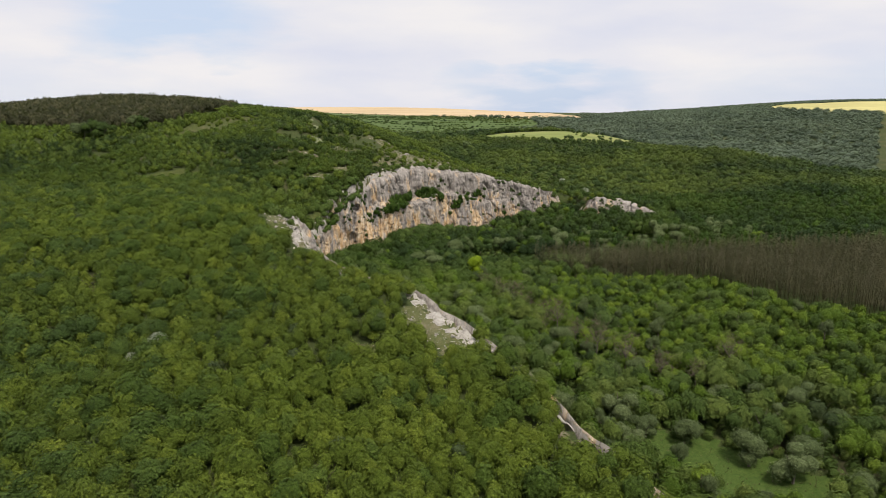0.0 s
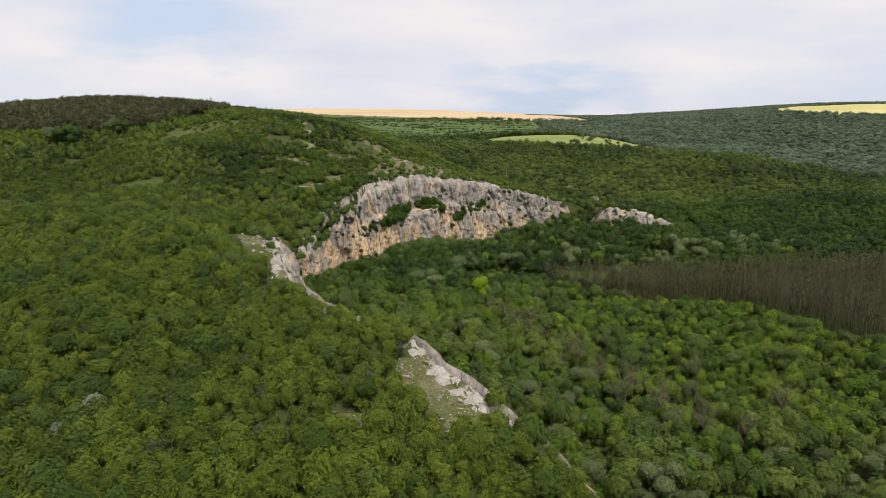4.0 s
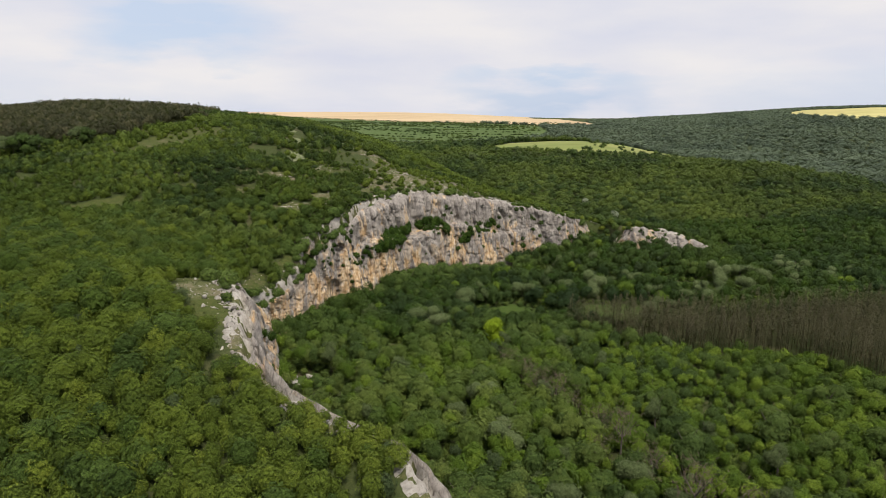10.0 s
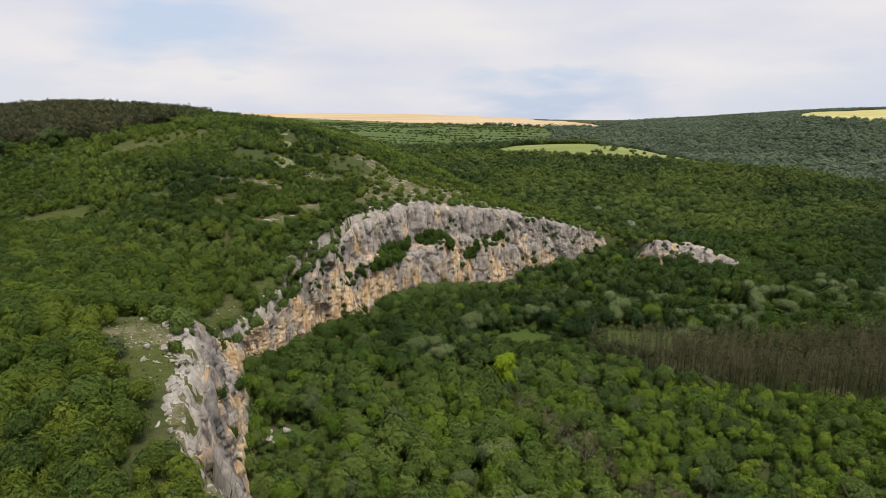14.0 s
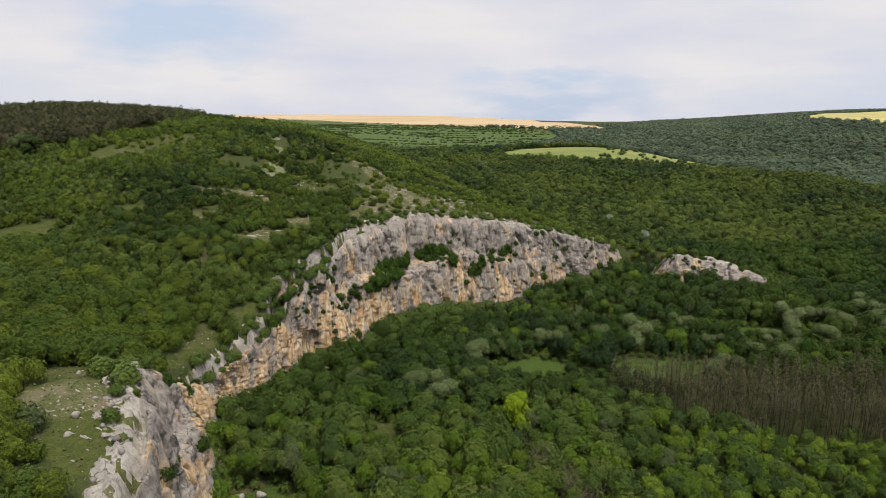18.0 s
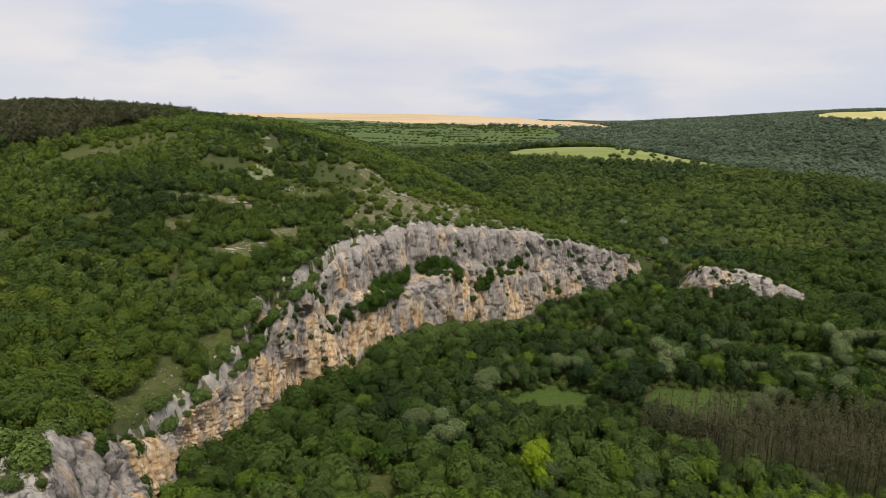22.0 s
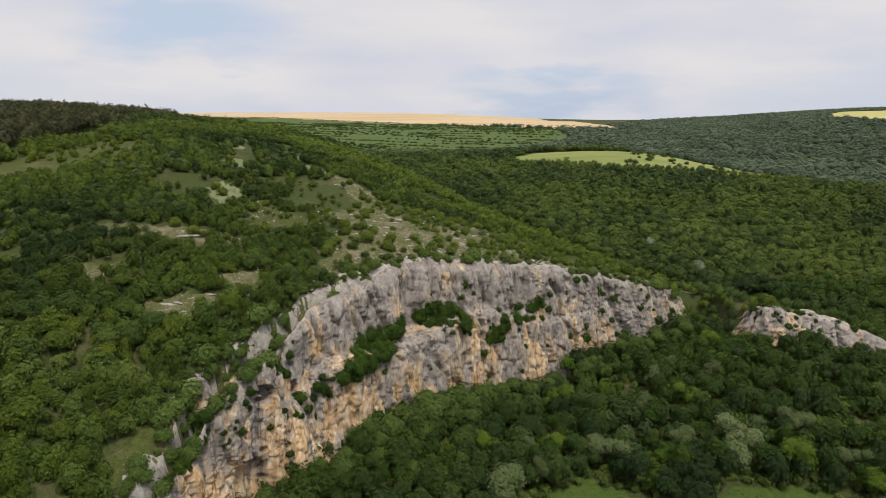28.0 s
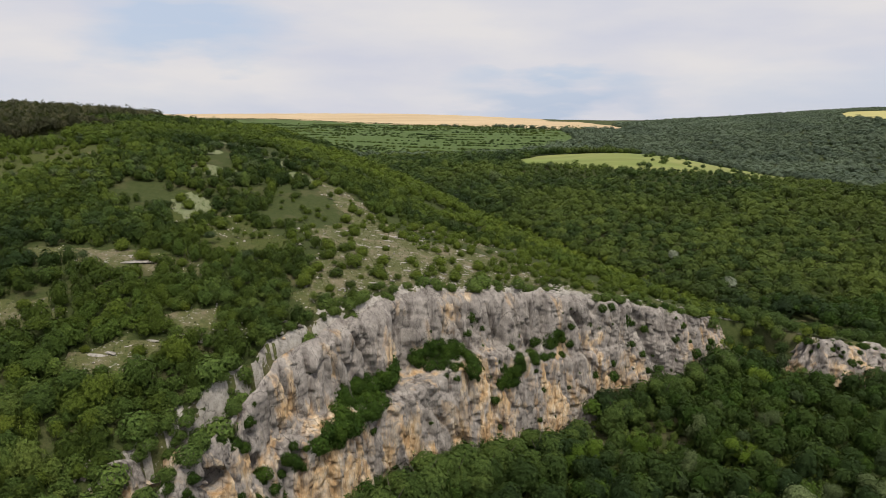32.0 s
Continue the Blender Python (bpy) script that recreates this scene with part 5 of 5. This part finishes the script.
for n, (x, y) in enumerate(stand(-112, 70, 322, 470, 130, 4.0, on_hill) + stand(-190, -110, 430, 600, 45, 5.0, on_hill)):
    k = n % 3
    set_down(("round", k), lambda: tree("round_bush", "round green bush standing in the stony grass", "bush", "single bushes on the hill", 220 + k, 3.0, 1.75, M_SCRUB, 200, 0.13, 0.95, -0.75, 0.09), at(x, y, 0.25, rnd.uniform(0, 360), rnd.uniform(0.45, 1.35)))

# bushes rooted in the cliff: the wooded ledge, the foot, and single ones in cracks
def cliff_bush(k):
    return tree("cliff_bush", "dark green bush rooted in the limestone cliff", "bush", "bushes on the cliff", 110 + k, 2.2, 1.25, M_IVY, 230, 0.10, 1.0, -0.7, 0.07)


spots = []
for (xa, ya, za), (xb, yb, zb), count, tall, sizes in (((-23, 318, 28), (-18, 324, 31), 10, 3, (0.8, 1.4)), ((-18, 324, 31), (-1.5, 342.5, 35.5), 60, 3.2, (1.2, 2.2)), ((3, 346.5, 35.5), (13, 352.5, 35.5), 30, 3.0, (1.2, 2.1)),
                                                       ((-13, 330, 12), (-9, 334, 17), 10, 3, (1.4, 2.2)), ((18, 357, 27), (24, 361, 32), 16, 3, (0.9, 1.7)), ((26, 363, 31), (38, 370, 33), 20, 2.5, (0.9, 1.6))):
    a0, a1 = along(WALL, xa, ya), along(WALL, xb, yb)
    for k in range(count):
        f = rnd.random()
        spots.append((a0 + (a1 - a0) * f, za + (zb - za) * f + rnd.uniform(-tall, tall) * (1 - 0.6 * abs(2 * f - 1)), rnd.uniform(*sizes)))
for x, y, z, s in [(-24, 316, 30, 1.5), (-23, 317, 27, 1.2), (-22, 319, 24, 1.4), (-30, 308, 41, 1.3), (-33, 302, 37, 1.2), (-36, 297, 36, 1.4), (-40, 289, 34, 1.3), (-41, 287, 31, 1.0), (-12, 331, 18, 1.8), (-11, 332, 15, 1.6),
                   (20, 358, 30, 1.6), (21, 359, 27, 1.3), (22, 360, 34, 1.2), (30, 365, 33, 1.5), (33, 367, 31, 1.4), (36, 369, 34, 1.1), (16, 356, 24, 1.3), (15, 355, 42, 1.5), (14, 354, 39, 1.1), (44, 373, 17, 1.3), (50, 376, 20, 1.5),
                   (62, 382, 30, 1.3), (70, 385, 27, 1.2), (76, 387, 22, 1.4), (80, 388, 18, 1.6), (84, 390, 24, 1.2), (-41, 228, 30, 1.5), (-43, 240, 28, 1.6), (-45, 247, 26, 1.7), (-45, 250, 31, 1.5), (-36, 215, 38, 1.2), (-34, 208, 30, 1.2)]:
    spots.append((along(WALL, x, y), z, s))
for k in range(60):
    spots.append((rnd.uniform(along(WALL, -43, 281), along(WALL, 88, 394)), rnd.uniform(12, 46), rnd.uniform(0.3, 0.9)))
for k in range(70):
    spots.append((rnd.uniform(along(WALL, 12, 353), along(WALL, 88, 394)), rnd.uniform(12, 40), rnd.uniform(0.4, 1.3)))
for k in range(46):
    spots.append((rnd.uniform(along(WALL, -40, 290), along(WALL, -23, 318)), rnd.uniform(28, 42), rnd.uniform(0.4, 1.2)))
for k in range(30):
    spots.append((rnd.uniform(along(WALL, -27, 180), along(WALL, -47, 256)), rnd.uniform(20, 42), rnd.uniform(0.5, 1.4)))
for n, (a, z, s) in enumerate(spots):
    if abs(a - 137.3) < 3.2 and 32 < z < 39:      # the cave's mouth stays open
        continue
    place, out = on_rock(cliff, a, z)
    k = n % 3
    m = Matrix.Translation(place - out * 0.3 - Vector((0, 0, 0.9 * s))) @ pose(0, 0, 0, 0, 0, rnd.uniform(0, 360)) @ Matrix.Scale(s, 4)
    set_down(("cliff_bush", k), lambda: cliff_bush(k), m)

# bushes that have overgrown the spur's crag
for n in range(46):
    place, out = on_rock(spur_crag, rnd.uniform(8, 58), rnd.uniform(19, 29))
    k, s = n % 3, rnd.uniform(0.4, 1.1)
    set_down(("crag_bush", k), lambda: tree("crag_bush", "dark green bush overgrowing the low limestone crag", "bush", "bushes on the crag", 110 + k, 2.2, 1.25, M_IVY, 230, 0.10, 1.0, -0.7, 0.07),
             Matrix.Translation(place - out * 0.3 - Vector((0, 0, 0.9 * s))) @ pose(0, 0, 0, 0, 0, rnd.uniform(0, 360)) @ Matrix.Scale(s, 4))

# bushes along the rim of the cliff
for n in range(340):
    a = rnd.uniform(along(WALL, -30, 200), along(WALL, 88, 394)) if n % 3 else rnd.uniform(along(WALL, -39, 291), along(WALL, -22, 320))
    i = min(len(cliff[2]) - 1, int(a / 0.45))
    place = Vector(cliff[1][cliff[3] + rnd.randrange(0, 14) - (n % 2) * 2, i])
    k, s = n % 3, rnd.uniform(0.35, 1.3) * (1.45 if n % 4 == 0 else 1.0)
    set_down(("rim_bush", k), lambda: tree("rim_bush", "small green bush on the rim of the cliff", "bush", "bushes on the cliff's rim", 120 + k, 2.0, 1.3, M_VALLEY, 110, 0.125, 0.95, -0.5, 0.07),
             Matrix.Translation(place - Vector((0, 0, 0.35 * s))) @ pose(0, 0, 0, 0, 0, rnd.uniform(0, 360)) @ Matrix.Scale(s, 4))

# fallen blocks at the cliff's foot, blocks on the ledges
def block(k, mat):
    r = np.random.default_rng(k)
    v, f = rock_shape(130 + k)
    return tagged(new("boulder", raw_mesh("boulder", v, f, mat)), "pale limestone boulder lying on the ground", "rock", "fallen limestone boulders")


blocks = [(-33, 233, 1.6), (-36, 230, 1.3), (-38, 229, 1.0), (-35, 228, 0.9), (-37, 231.5, 1.2), (-31.5, 231.5, 0.8), (-26, 227, 0.9), (-33.5, 229, 0.6), (-39, 231, 0.8), (-29, 313, 1.0), (-27, 312, 0.7), (2.5, 344, 1.6), (17, 96, 0.8)]
for k in range(60):
    i = rnd.randrange(4)
    cx, cy, rx, ry = [(-1, 134, 9, 7), (-50, 209, 8, 9), (10, 392, 40, 14), (-52, 275, 5, 12)][i]
    blocks.append((cx + rnd.uniform(-rx, rx), cy + rnd.uniform(-ry, ry), rnd.uniform(0.25, 0.7)))
for k in range(12):
    blocks.append((-48 + rnd.uniform(-7, 4), 211 + rnd.uniform(-13, 12), rnd.uniform(0.2, 0.5)))
for n, (x, y, s) in enumerate(blocks):
    k = n % 4
    set_down(("block", k), lambda: block(k, M_ROCK), at(x, y, -0.25 * s, rnd.uniform(0, 360), s))

# low rock ledges stepping down the stony slope and the nose
def ledge(k):
    v, f = rock_shape(240 + k)
    return tagged(new("rock_ledge", raw_mesh("rock_ledge", v * [2.4, 0.7, 0.45], f, M_ROCK)), "low pale limestone ledge bared in stony grass", "rock", "rock ledges in the grass")


def on_slope(x, y):
    one = np.array([x]), np.array([y])
    d, w = brink_side(*one)
    return d[0] > w[0] + 1.0 and open_ground(*one)[0] < 0.95


for n, (x, y) in enumerate(stand(-30, 60, 355, 440, 90, 2.4, on_slope) + stand(-64, -42, 195, 222, 22, 2.2, on_slope) + stand(-8, 10, 122, 144, 14, 2.0, on_slope) + stand(-64, -46, 324, 338, 12, 2.0, on_slope)):
    k = n % 4
    set_down(("ledge", k), lambda: ledge(k), at(x, y, -0.06, rnd.uniform(-35, 15), rnd.uniform(0.5, 1.3) * (0.55 if y < 300 else 1.0)))

# broken rock lying on the ledges and the lip of the cliff
er = np.random.default_rng(66)
ev = cliff[1][int(cliff[3] * 0.45):]
flat = np.gradient(ev[:, :, 2], axis=0) < 0.16
flat[-3:] = False
ei, ej = np.nonzero(flat & (er.uniform(0, 1, flat.shape) < 0.07 + 0.10 * (ev[:, :, 1] < 256)))
size = 0.2 + 0.9 * er.uniform(0, 1, len(ei)) ** 2.5
plant_all("broken_rock", "broken limestone blocks lying along the cliff's ledges", "rocks", [rock_shape(s + 180, 1) for s in range(6)], ev[ei, ej, 0], ev[ei, ej, 1], ev[ei, ej, 2] + size * 0.1, size, size * er.uniform(0.6, 1.3, len(ei)), M_CLIFF, np.full(len(ei), 0.5), smooth=False)

# broken rock strewn behind the rim
kx, ky, kr = scatter(-48, 92, 298, 425, 1.5, 63)
d, w = brink_side(kx, ky)
go = (d > w + 0.5) & (d < w + 13) & (kx + ky > 268) & (rough(kx, ky, 6, 73) + 0.2 * kr.uniform(0, 1, len(kx)) > 0.55 + 0.015 * (d - w))
kx, ky = kx[go], ky[go]
size = 0.2 + 0.75 * kr.uniform(0, 1, len(kx)) ** 2.2
plant_all("rim_rocks", "broken grey limestone strewn behind the cliff's rim", "rocks", [rock_shape(s + 190, 1) for s in range(6)], kx, ky, height(kx, ky) + 0.15, size * 1.3, size * 0.7, M_ROCK, np.full(len(kx), 0.5), smooth=False)

# loose stones on the bare ground
sx, sy, sr = scatter(-90, 80, 95, 465, 1.3, 61)
e = open_ground(sx, sy)
dry = np.full(len(sx), 9.0)
for cx, cy, rx, ry, turn, mat in OPEN:
    if mat in (M_DRYGRASS, M_SWARD):
        dry = np.minimum(dry, ellipse(sx, sy, cx, cy, rx, ry, turn))
d, w = brink_side(sx, sy)
go = (dry < 1.1) & (d > w) & (rough(sx, sy, 7, 71) > 0.46 + 0.14 * (sy < 310)) & (sr.uniform(0, 1, len(sx)) < 0.8 - 0.35 * (sy > 350)) & ((sy < 350) | (rough(sx, sy, 9, 72) > 0.5))
sx, sy = sx[go], sy[go]
size = 0.10 + (0.30 + 0.45 * (sy > 350)) * sr.uniform(0, 1, len(sx)) ** 3
plant_all("loose_stones", "pale loose stones strewn over the bare ground", "stones", [rock_shape(s + 150, 1) for s in range(5)], sx, sy, height(sx, sy) + 0.15, size, size * 0.8, M_ROCK, np.full(len(sx), 0.5), smooth=False)
# tussocks of grass
gx, gy, gr = scatter(-95, 130, 90, 450, 0.95, 62)
e = open_ground(gx, gy)
d, w = brink_side(gx, gy)
go = (e < 1.05) & ((d > w) | (d < -2)) & (gr.uniform(0, 1, len(gx)) < 0.35)
gx, gy = gx[go], gy[go]


def tuft(seed):
    r = np.random.default_rng(seed)
    n = 7
    a = r.uniform(0, 6.28, n)
    f = np.c_[np.cos(a), np.sin(a), np.zeros(n)]
    s = np.c_[-np.sin(a), np.cos(a), np.zeros(n)] * 0.28
    v = np.stack([f * 0.1 - s, f * 0.1 + s, f * r.uniform(0.4, 0.9, (n, 1)) + [0, 0, 1]], 1).reshape(-1, 3)
    return v, np.arange(3 * n).reshape(-1, 3)


def tuft_material():
    m, t, b, out = material("grass_tufts")
    geo = t.nodes.new("ShaderNodeNewGeometry")
    r = ramp_node(t, geo.outputs["Random Per Island"], (0.0, (0.075, 0.100, 0.024)), (0.6, (0.105, 0.122, 0.034)), (1.0, (0.16, 0.155, 0.066)))
    t.links.new(r.outputs[0], b.inputs["Base Color"])
    b.inputs["Roughness"].default_value = 0.8
    return m


M_TUFT = tuft_material()
hgt = 0.16 + 0.24 * gr.uniform(0, 1, len(gx))
plant_all("grass_tussocks", "tussocks of grass in the clearings", "grass", [tuft(s) for s in range(4)], gx, gy, height(gx, gy) + 0.05, hgt * 1.1, hgt, M_TUFT, np.full(len(gx), 0.5))

# bare rock slab in the grass of the hill
r_slab = rock_shape(171)
slab = tagged(new("rock_slab", raw_mesh("rock_slab", r_slab[0] * [6.2, 2.6, 0.5], r_slab[1], M_ROCK)), "flat pinkish-grey limestone slab bared in the grass", "rock")
slab.matrix_basis = at(-64.5, 358.6, -0.15, 8)
